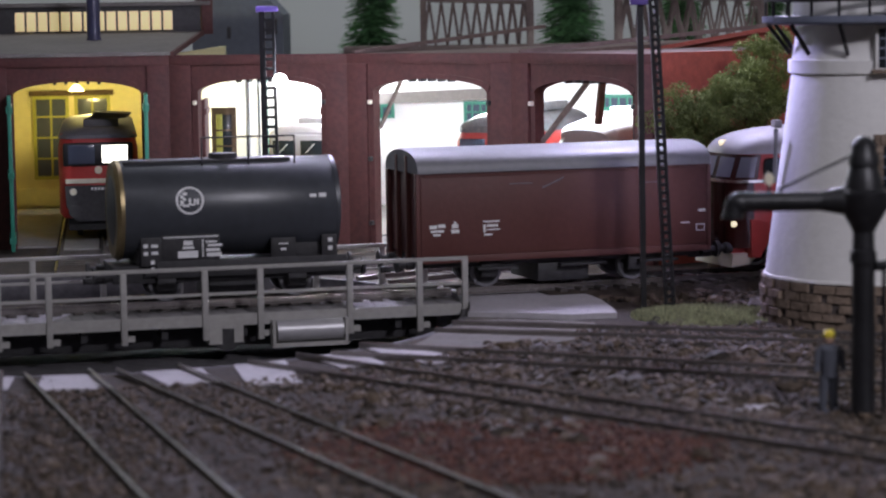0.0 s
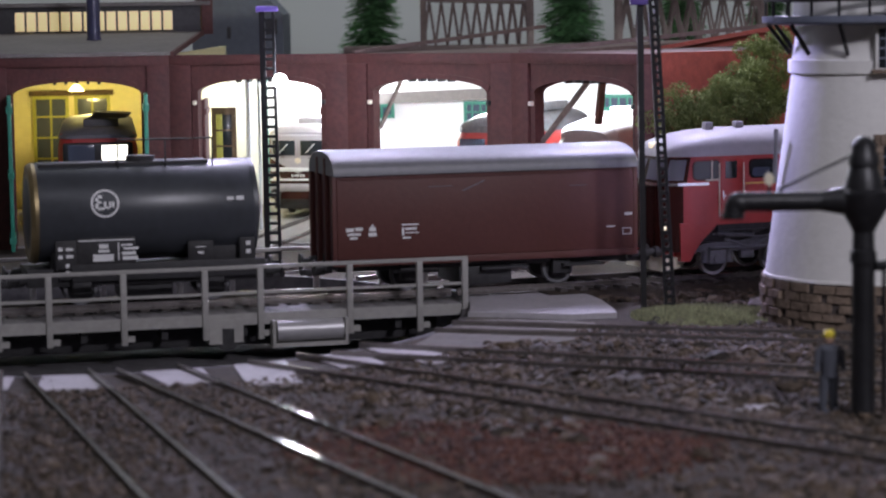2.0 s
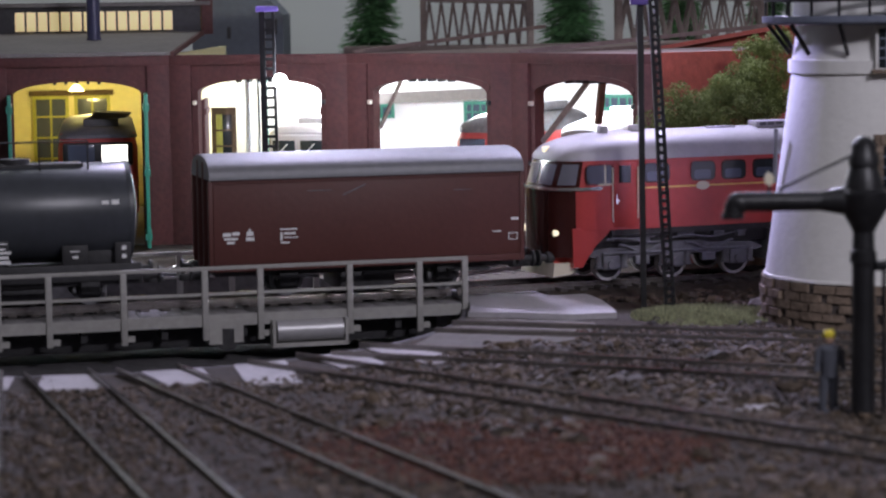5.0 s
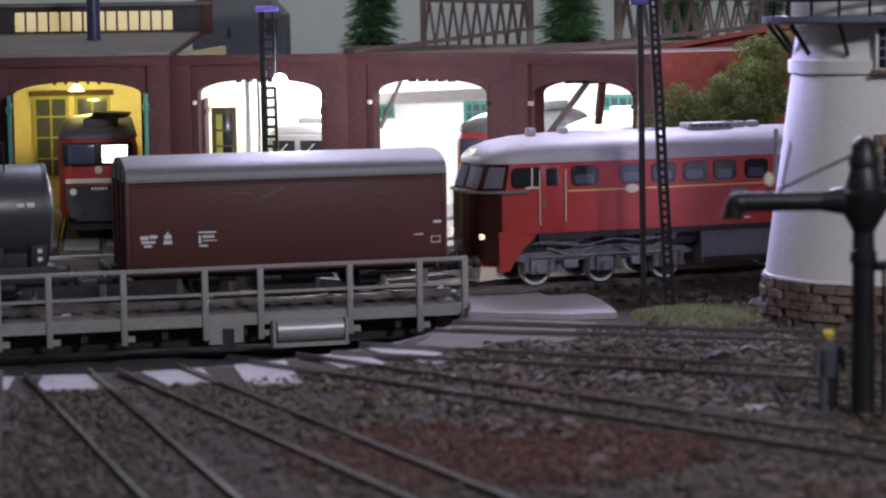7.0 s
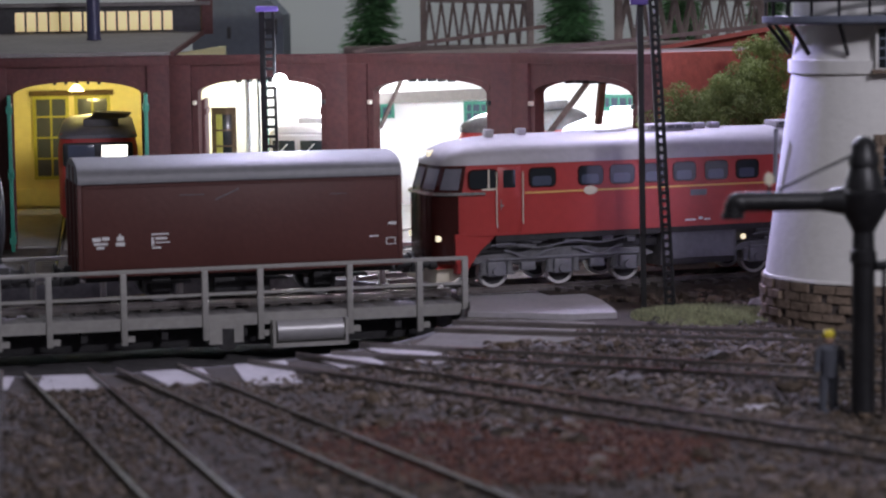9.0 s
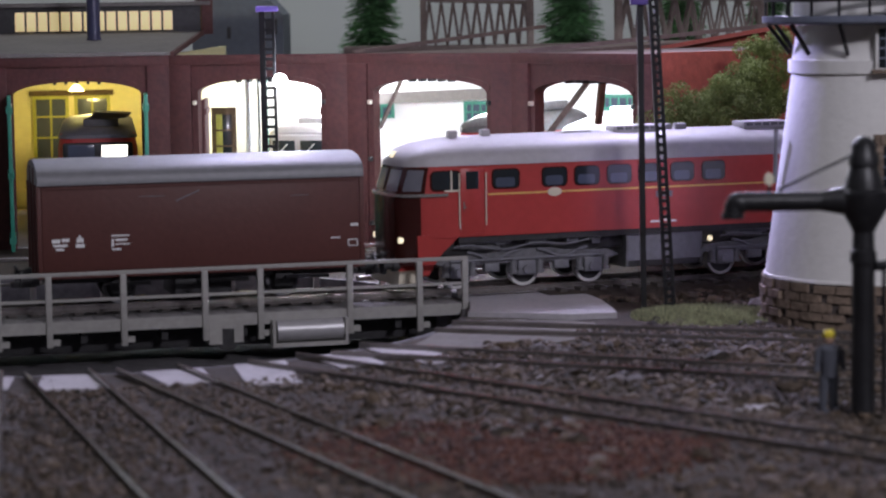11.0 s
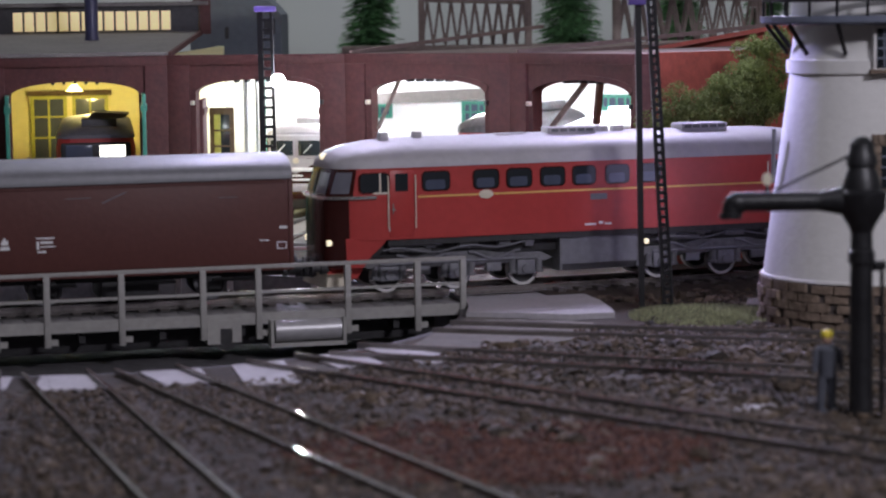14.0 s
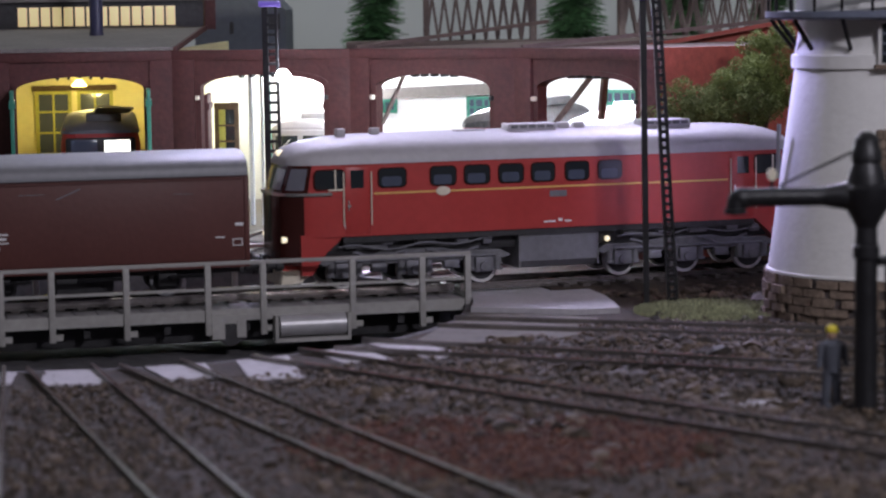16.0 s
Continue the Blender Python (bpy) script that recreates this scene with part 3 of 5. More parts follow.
            for z in (4, 30, 56):
                box(bm, -1.3, 1.3, -25, 0, z - 1.2, z + 1.2)
            part("gate_leaf", bm, M_GREEN if k == 0 else M_BRICKRED, t, "open green wooden gate leaf" if k == 0 else "open gate leaf", m @ at(sx * 27.6, -1.2, 0, (2.0 if sx < 0 else -0.5) if k == 0 else sx * 62))


# ---- rolling stock ----
def wheelset(parent, x, r=6.0, tyre=True):
    bm = NB()
    o = -10.9 if tyre else -9.6
    rod(bm, (0, -8, 0), (0, 8, 0), 1.0, 8)
    for y in (o, -o - 2.4):
        rod(bm, (0, y, 0), (0, y + 2.4, 0), r - 0.6, 28)
        rod(bm, (0, y - 0.3, 0), (0, y + 2.6, 0), 1.8, 12)
    ws = part("wheelset", bm, M_DARK, parent, "", at(x, 0, r))
    bm = NB()
    for y in (o, -o - 2.4):
        ring = []
        for q, w in ((r - 0.95, y - 0.05), (r, y - 0.05), (r, y + 2.4), (r - 0.95, y + 2.4)):
            ring.append([bm.verts.new((q * math.cos(2 * math.pi * i / 32), w, q * math.sin(2 * math.pi * i / 32))) for i in range(32)])
        for a, b in zip(ring, ring[1:] + ring[:1]):
            for i in range(32):
                bm.faces.new((a[i], a[(i + 1) % 32], b[(i + 1) % 32], b[i]))
    part("tyre", bm, M_STEEL if tyre else M_BOGIE, ws, "bright steel tyre" if tyre else "")
    return ws


def buffers(parent, x, out, z=12.0):
    for y in (-10.0, 10.0):
        bm = rod(NB(), (x, y, z), (x + out * 5.0, y, z), 1.2, 12)
        rod(bm, (x, y, z), (x + out * 2.5, y, z), 1.9, 12)
        rod(bm, (x + out * 5.0, y, z), (x + out * 5.8, y, z), 2.7, 18)
        part("buffer", bm, M_DARK, parent)
    bm = box(NB(), min(x, x + out * 8), max(x, x + out * 8), -1.0, 1.0, z - 3.5, z - 1.5, 0.2)
    part("coupling", bm, M_DARK, parent)


def bars(parent, name, rows, y, material=None, out=-1):
    """Flat marks on a side wall: rows of x0, x1, z0, z1."""
    for x0, x1, z0, z1 in rows:
        part(name, box(NB(), x0, x1, y, y + out * 0.12, z0, z1), material or M_WHITE, parent)


def rounded(bm, x0, x1, z0, z1, y0, y1, r):
    """A plate with rounded corners, standing in the x-z plane."""
    pts = []
    for cx, cz, a0 in ((x1 - r, z1 - r, 0), (x0 + r, z1 - r, 90), (x0 + r, z0 + r, 180), (x1 - r, z0 + r, 270)):
        pts += [(cx + r * math.cos(radians(a0 + 22.5 * i)), cz + r * math.sin(radians(a0 + 22.5 * i))) for i in range(5)]
    return prism(bm, pts, "y", y0, y1)


def lower_parts(t, kept):
    """Bodies are drawn from the yard's level; set them down on wheels that stand on the higher running rails."""
    for ob in t.children:
        if not ob.name.startswith(kept):
            ob.location.z -= RAIL_Z * MM


def diesel(label, colours, detail=True):
    """A six-axle diesel locomotive, 184 long, its near cab towards -x."""
    red, nose_m, roof_m, stripe_m = colours
    t = thing("diesel_locomotive", label, "locomotive")
    H0, H1 = 20.8, 43.8
    plan = [(-92.0, 8.0), (-91.2, 11.0), (-89.5, 13.5), (-86.5, 15.3), (-82.0, 16.3), (-76.0, 16.8)]

    def lean(x, z):
        # the cab front rakes back above the chrome band
        k = max(0.0, (z - 33.5) / 12.0)
        return x + k * 3.6 * max(0.0, min(1.0, (-76 - x) / 14.0))
    bm = NB()
    xs = [p for p in plan] + [(76.0, 16.8), (82.0, 16.3), (86.5, 15.3), (89.5, 13.5), (91.2, 11.0), (92.0, 8.0)]
    zs = (H0, 26.0, 33.5, 35.0, H1)
    secs = []
    for z in zs:
        row = [((lean(x, z) if x < 0 else -lean(-x, z)), -w + (0.25 if z >= H1 else 0), z) for x, w in xs]
        row += [((lean(x, z) if x < 0 else -lean(-x, z)), w - (0.25 if z >= H1 else 0), z) for x, w in xs[::-1]]
        secs.append(row)
    loft(bm, secs)
    part("body", bm, red, t, "", None)
    # rounded roof
    bm = NB()
    secs = []
    for x, w, top in ((-89.2, 9.0, 45.6), (-88.0, 12.2, 47.6), (-85.5, 14.6, 49.4), (-81.0, 16.2, 50.9), (-74.0, 16.9, 52.0), (-64.0, 17.0, 52.7), (0, 17.0, 53.0), (64.0, 17.0, 52.7), (74.0, 16.9, 52.0), (81.0, 16.2, 50.9), (85.5, 14.6, 49.4), (88.0, 12.2, 47.6), (89.2, 9.0, 45.6)):
        row = [(x, w * math.cos(math.pi * i / 14) if 0 < i < 14 else (w if i == 0 else -w), 43.8 + (top - 43.8) * math.sin(math.pi * i / 14) ** 0.8) for i in range(15)]
        row += [(x, -w * 0.6, 43.6), (x, w * 0.6, 43.6)]
        secs.append(row)
    loft(bm, secs)
    part("roof", bm, roof_m, t, "pale grey rounded roof")
    for x, w, l in ((-69, 3, 3), (-57.5, 3, 3), (-25, 3, 11), (-4, 7, 17), (8, 3, 4), (13.5, 3, 4), (44, 9, 17)):
        top = 53.2 if l == 11 else 54.6
        vent = part("roof_vent", box(NB(), x - l / 2, x + l / 2, -w / 2 - 3, w / 2 - 3, 51.6, top, 0.4), roof_m, t)
        if l == 17:
            for q in range(5):
                part("louvre", box(NB(), x - 7.4 + q * 3.1, x - 5.0 + q * 3.1, -w / 2 - 3.25, -w / 2 - 2.9, top - 1.5, top - 0.5), M_BOGIE, vent)
    # glossy nose cap over the cab front; its shade is painted as darker red
    for sx in (-1, 1):
        capline = plan[:4] + [(-84.6, 15.85)]
        bm = NB()
        secs = []
        for z in (12.0, 24.0, 34.2):
            row = [(sx * (-x0 + 0.15), -w - 0.1, z) for x0, w in capline[::-1]] + [(sx * (-x0 + 0.15), w + 0.1, z) for x0, w in capline]
            secs.append(row)
        rows = [[bm.verts.new(p) for p in s] for s in secs]
        for a, b in zip(rows, rows[1:]):
            for i in range(len(a) - 1):
                bm.faces.new((a[i], a[i + 1], b[i + 1], b[i]))
        part("nose", bm, nose_m, t, "glossy red nose front with its shade painted in")
        sk = NB()
        prism(sk, [(sx * 91.2, 21.7), (sx * 71.5, 21.7), (sx * 74.0, 19.0), (sx * 77.5, 16.0), (sx * 80.5, 12.0), (sx * 82.5, 8.8), (sx * 90.8, 8.8)], "y", -16.3, 16.3)
        bmesh.ops.bevel(sk, geom=[e for e in sk.edges if abs(e.verts[0].co.y - e.verts[1].co.y) < 0.1 and abs(abs(e.verts[0].co.x) - 91) < 0.35 and abs(abs(e.verts[1].co.x) - 91) < 0.35], offset=5.0, segments=4, affect="EDGES")
        part("skirt", sk, red, t)
        # front windows
        for sy in (-1, 1):
            for name, line2, z0, z1, mat in (("front_window", ((-92.0, 1.2), (-92.0, 8.0), (-91.4, 10.2)), 36.0, 42.6, M_CAB), ("corner_window", ((-90.3, 12.3), (-89.5, 13.5), (-87.0, 15.0), (-84.9, 15.7)), 36.0, 42.8, M_CAB),
                                             ("window_frame", ((-92.0, 0.0), (-92.0, 8.0), (-91.2, 11.0), (-89.5, 13.5), (-86.5, 15.3), (-83.6, 16.05)), 35.0, 43.7, nose_m)):
                fw = NB()
                lift = 0.30 if name == "window_frame" else 0.55
                rows2 = [[fw.verts.new((-sx * (lean(x0, z) - lift * 0.6), sy * (w0 + lift * (0.4 if w0 > 9 else 0.0)), z)) for x0, w0 in line2] for z in (z0, (z0 + z1) / 2, z1)]
                for ra, rb in zip(rows2, rows2[1:]):
                    for i in range(len(ra) - 1):
                        fw.faces.new((ra[i], ra[i + 1], rb[i + 1], rb[i]))
                part(name, fw, mat, t)
            part("headlight", rod(NB(), (sx * 88.0, sy * 12.4, 20.2), (sx * 91.2, sy * 12.4, 20.2), 1.0, 14), M_LAMPLENS if sx < 0 else M_CHROME, t, "small round headlight")
            cb = NB()
            strip = [(-92.7, 0.0), (-92.7, 8.0), (-91.9, 11.3), (-90.0, 14.0), (-86.8, 15.9), (-82.0, 16.9), (-75.9, 17.3)]
            for (xa, ya), (xb, yb) in zip(strip, strip[1:]):
                bar(cb, (-sx * xa, sy * ya, 34.7), (-sx * xb, sy * yb, 34.7), 0.5, 1.0)
            part("chrome_band", cb, M_CHROME, t)
        part("top_headlight", rod(NB(), (sx * 86.0, 0, 47.4), (sx * 89.4, 0, 47.2), 0.9, 16), M_LAMPLENS if sx < 0 else M_CHROME, t, "lit round headlight over the cab")
        pl = NB()
        prism(pl, [(sx * 91.5, 10.2), (sx * 80.5, 10.2), (sx * 85.5, 6.4), (sx * 92.0, 5.6)], "y", -13.5, 13.5)
        part("rail_guard", pl, M_CREAM if nose_m is M_DARKRED else M_DARK, t)
        buffers(t, sx * 90.5, sx)
    # windows, doors and trim along both sides
    for sy in (-1, 1):
        y = sy * 16.8
        for x, w in ((-76.5, 9.6), (-55.7, 9.0), (-38.5, 8.4), (-27.0, 8.4), (-15.3, 8.2), (-4.2, 7.8), (7.7, 8.0), (19.3, 8.0), (76.5, 9.6)):
            win = part("side_window", rounded(NB(), x - w / 2 - 0.4, x + w / 2 + 0.4, 35.9, 42.5, y - 0.22, y + 0.22, 1.7), nose_m, t)
            part("pane", rounded(NB(), x - w / 2, x + w / 2, 36.3, 42.1, y - 0.32, y + 0.32, 1.5), M_GLASS, win)
            if abs(x) > 70:
                part("sliding_frame", box(NB(), x + 1.6, x + 2.1, y - 0.45, y + 0.45, 36.0, 42.3), M_CREAM, win)
                part("sill_strip", box(NB(), x - 0.5, x + w / 2, y - 0.45, y + 0.45, 35.6, 36.2), M_CREAM, win)
            else:
                part("blind", rounded(NB(), x - w / 2 + 0.9, x + w / 2 - 1.4, 36.5, 39.6, y - 0.36, y + 0.36, 0.9), M_GLASS2, win)
        for x in (-67.4, 67.4):
            d = part("door", box(NB(), x - 4.1, x + 4.1, y - 0.22, y + 0.22, 21.6, 42.9, 0.15), red, t)
            part("pane", box(NB(), x - 2.2, x + 2.2, y - 0.3, y + 0.3, 36.2, 42.0, 0.1), M_GLASS, d)
            for q in (-4.6, 4.6):
                part("handrail", rod(NB(), (x + q, y + sy * 0.6, 24.4), (x + q, y + sy * 0.6, 41.4), 0.24, 8), M_CREAM, d)
            hb = box(NB(), x - 3.4, x - 2.2, y - 0.7, y + 0.7, 30.2, 30.8)
            box(hb, x - 3.2, x - 2.8, y - 0.5, y + 0.5, 29.2, 32.4)
            part("handle", hb, M_CHROME, d)
        part("stripe", box(NB(), -61.8, 61.8, y - 0.16, y + 0.16, 34.0, 34.6), stripe_m, t, "thin yellow stripe")
        nb = NB()
        rod(nb, (-38.6, y - 0.3, 34.3), (-38.6, y + 0.3, 34.3), 1.45, 20)
        for v in nb.verts:
            v.co.x = -38.6 + (v.co.x + 38.6) * 1.7
        part("oval_plate", nb, M_CREAM, t, "cream oval builder plate")
        part("maker_plate", box(NB(), -2.0, 4.0, y - 0.25, y + 0.25, 31.0, 33.0), M_FUEL, t)
        bars(t, "lettering", [(-4, 0, 22.6, 23.2), (1.0, 2.5, 22.9, 23.8), (3.2, 5.5, 22.6, 23.2), (-71.8, -70.8, 23.4, 25.0)], y + sy * 0.02, out=sy)
        part("sill", box(NB(), -72, 72, y - 1.5 * sy, y - 0.6 * sy, 18.8, 20.9), M_DARK, t)
    part("underframe", box(NB(), -82, 82, -12.5, 12.5, 14.5, 20.9, 0.4), M_DARK, t)
    ft = NB()
    prism(ft, [(-15.4, 18.9), (15.4, 18.9), (15.4, 10.0), (12.5, 7.6), (-12.5, 7.6), (-15.4, 10.0)], "x", -11.9, 15.2)
    tank = part("fuel_tank", ft, M_FUEL, t, "grey box-shaped fuel tank")
    rb = NB()
    for x in (-12.1, 15.4):
        box(rb, x - 0.3, x + 0.3, -15.6, 15.6, 8.0, 18.8)
    part("tank_rib", rb, M_BOGIE, tank)
    for cx in (-47.4, 48.5):
        bm = NB()
        for sy in (-1, 1):
            y = sy * 13.0
            prism(bm, [(cx - 33, 10.0), (cx - 29, 12.2), (cx - 14, 12.6), (cx - 9, 13.8), (cx + 9, 13.8), (cx + 14, 12.6), (cx + 29, 12.2), (cx + 33, 10.0), (cx + 30, 9.0), (cx - 30, 9.0)], "y", y - 0.9, y + 0.9)
        box(bm, cx - 29, cx + 29, -6.5, 6.5, 7.5, 11.0)
        bogie = part("bogie", bm, M_BOGIE, t, "grey three-axle bogie with springs")
        for sy in (-1, 1):
            y = sy * 13.0
            for k in (-23.6, 0, 23.6):
                bm = box(NB(), cx + k - 3.2, cx + k + 3.2, y - 1.5, y + 1.5, 4.2, 9.8, 0.6)
                rod(bm, (cx + k, y + sy * 1.2, 6.3), (cx + k, y + sy * 2.3, 6.3), 1.7, 14)
                part("axle_box", bm, M_FUEL, bogie)
                for q in (-4.6, 4.6):
                    bm = rod(NB(), (cx + k + q, y + sy * 0.4, 5.6), (cx + k + q, y + sy * 0.4, 9.8), 1.2, 10)
                    rod(bm, (cx + k + q, y + sy * 0.4, 4.9), (cx + k + q, y + sy * 0.4, 5.8), 1.7, 10)
                    part("coil_spring", bm, M_BOGIE, bogie)
            for k in (-12.3, 12.3):
                part("brake_block", box(NB(), cx + k - 2.6, cx + k + 2.6, y - 1.4, y + 1.2, 6.0, 9.0, 0.4), M_FUEL, bogie)
                bm = NB()
                pts = [(cx + k - 9 + i * 1.8, 12.0 + 1.5 * math.cos(i * math.pi / 5)) for i in range(11)]
                for (xa, za), (xb, zb) in zip(pts, pts[1:]):
                    rod(bm, (xa, y + sy * 1.7, za), (xb, y + sy * 1.7, zb), 0.5, 6)
                part("leaf_spring", bm, M_FUEL, bogie)
            part("brake_rod", rod(NB(), (cx - 27, y + sy * 1.6, 10.4), (cx + 27, y + sy * 1.6, 10.4), 0.5, 8), M_FUEL, bogie)
            part("air_pipe", rod(NB(), (cx - 24, y + sy * 1.4, 17.4), (cx - 6, y + sy * 1.4, 17.4), 1.1, 12), M_FUEL, bogie)
            part("sand_box", box(NB(), cx - 20, cx - 9, y - 0.6, y + 1.0, 14.0, 15.8, 0.4), M_BOGIE, bogie)
    for cx in (-47.4, 48.5):
        for sy in (-1, 1):
            y = sy * 13.6
            for k, w, z0, z1 in ((-21, 5.5, 16.6, 19.6), (-9.5, 3.6, 17.4, 19.8), (3.5, 6.5, 16.8, 19.4), (16, 4.2, 17.2, 19.8), (24.5, 3.0, 16.4, 19.0)):
                part("equipment_box", box(NB(), cx + k - w / 2, cx + k + w / 2, y - 1.2, y + 1.2, z0, z1, 0.35), M_BOGIE if w > 5 else M_FUEL, t)
            run = [(cx - 26 + 2 * i, 17.2 + 0.7 * math.sin(i * 0.55) + 0.5 * math.sin(i * 0.21 + cx)) for i in range(27)]
            pipe = loft(NB(), [[(px, y + sy * 1.7 + 0.3 * math.cos(q * math.pi / 3), pz + 0.3 * math.sin(q * math.pi / 3)) for q in range(6)] for px, pz in run])
            part("air_hose", pipe, M_FUEL, t, "thin grey air hose")
    part("lamp", blob(NB(), 19.6, -13.4, 16.0, 1.0, 0.8, 1.0), M_LAMPLENS, t, "small bright lamp behind the fuel tank")
    lower_parts(t, ("bogie",))
    for ob in t.children:
        if ob.name.startswith("bogie"):
            ob.scale.z = 0.9
    return t, [wheelset(t, x, 5.3) for x in (-71.0, -47.4, -23.8, 24.9, 48.5, 72.1)]


def box_wagon():
    t = thing("covered_wagon", "brown covered goods wagon with a silver-grey roof", "goods wagon")
    W, L = 16.3, 50.4
    part("body", box(NB(), -L, L, -W, W, 14.6, 42.0, 0.4), M_WAGON, t)
    bm = NB()
    secs = []
    for x, k in ((-L - 1.2, 0.97), (-L - 0.6, 1.0), (L + 0.6, 1.0), (L + 1.2, 0.97)):
        row = [(x, (W + 0.9) * math.cos(math.pi * i / 20), 42.0 + 7.0 * k * math.sin(math.pi * i / 20) ** 0.8) for i in range(21)]
        secs.append(row + [(x, -(W + 0.9), 41.5), (x, W + 0.9, 41.5)])
    loft(bm, secs)
    part("roof", bm, M_WROOF, t, "curved silver-grey metal roof")
    for x in (-L, L):
        end = NB()
        pts = [(-W, 41.2), (W, 41.2)] + [(W * math.cos(math.pi * i / 12), 41.2 + 7.4 * math.sin(math.pi * i / 12) ** 0.85) for i in range(1, 12)]
        prism(end, pts, "x", x - 0.4, x + 0.4)
        part("gable", end, M_WAGON, t)
        for y in (-15.2, -5.2, 5.2, 15.2):
            part("end_post", box(NB(), x - 1.5 if x < 0 else x, x if x < 0 else x + 1.5, y - 1.1, y + 1.1, 12.5, 41.4 if abs(y) > 10 else 46.8, 0.2), M_WAGON, t)
        buffers(t, x * 1.015, 1 if x > 0 else -1)
    for sy in (-1, 1):
        y = sy * W
        part("door_rail", box(NB(), -L + 1, L - 1, y, y + sy * 0.4, 40.3, 41.0), M_WAGON, t)
        part("sill", box(NB(), -L, L, y - sy * 1.5, y + sy * 0.25, 12.4, 14.6, 0.15), M_WAGON, t)
        for x0, x1 in ((-31, -17), (-2, 14), (26, 40)):
            part("step", box(NB(), x0, x1, y - sy * 4, y + sy * 0.1, 9.6, 10.4), M_DARK, t)
        bars(t, "lettering", [(x0 - 0.3, x1 - 0.3, z0 + 1.6, z1 + 1.6) for x0, x1, z0, z1 in ((-47.2, -44.6, 22.0, 23.2), (-44.2, -41.8, 22.3, 23.4), (-46.8, -42.4, 20.8, 21.6), (-46.0, -43.5, 19.6, 20.4), (-39.6, -37.4, 22.0, 23.4), (-39.9, -37.1, 20.4, 21.6), (-38.9, -38.2, 23.4, 24.2),
                              (-28.8, -23.2, 23.5, 24.0), (-28.8, -28.0, 20.2, 22.8), (-27.6, -23.8, 22.0, 22.8), (-27.6, -23.0, 20.9, 21.3), (-28.6, -25.8, 19.2, 19.8),
                              (47.6, 50.2, 24.0, 24.9), (41.2, 44.2, 20.3, 20.7))], y + sy * 0.02, out=sy)
        fr = NB()
        for x0, x1, z0, z1 in ((46.4, 49.6, 19.2, 19.5), (46.4, 49.6, 21.2, 21.5), (46.4, 46.7, 19.2, 21.5), (49.3, 49.6, 19.2, 21.5)):
            box(fr, x0, x1, y, y + sy * 0.14, z0, z1)
        part("label_frame", fr, M_WHITE, t)
    bars(t, "scratch", [(-20.0, -12.0, 37.2, 37.45), (28.0, 34.0, 36.0, 36.2)], -W - 0.02, M_BOGIE)
    part("underframe", box(NB(), -L + 1, L - 1, -12, 12, 10.4, 14.7, 0.3), M_DARK, t)
    for x in (-26, 26):
        for y in (-12.5, 12.5):
            part("axle_box", box(NB(), x - 3, x + 3, y - 1.2, y + 1.2, 3.6, 8.9, 0.4), M_DARK, t)
            part("leaf_spring", box(NB(), x - 7, x + 7, y - 0.9, y + 0.9, 8.7, 10.6, 0.3), M_DARK, t)
    part("brake_tank", box(NB(), -9, 9, -13, 13, 4.5, 10.5, 0.4), M_DARK, t)
    part("scratch", bar(NB(), (-8.5, -W - 0.05, 35.6), (-1.0, -W - 0.05, 38.8), 0.2, 0.35), M_FUEL, t, "long pale scratch in the paint")
    lower_parts(t, ("axle_box", "leaf_spring"))
    return t, [wheelset(t, x, 5.2, False) for x in (-26, 26)]


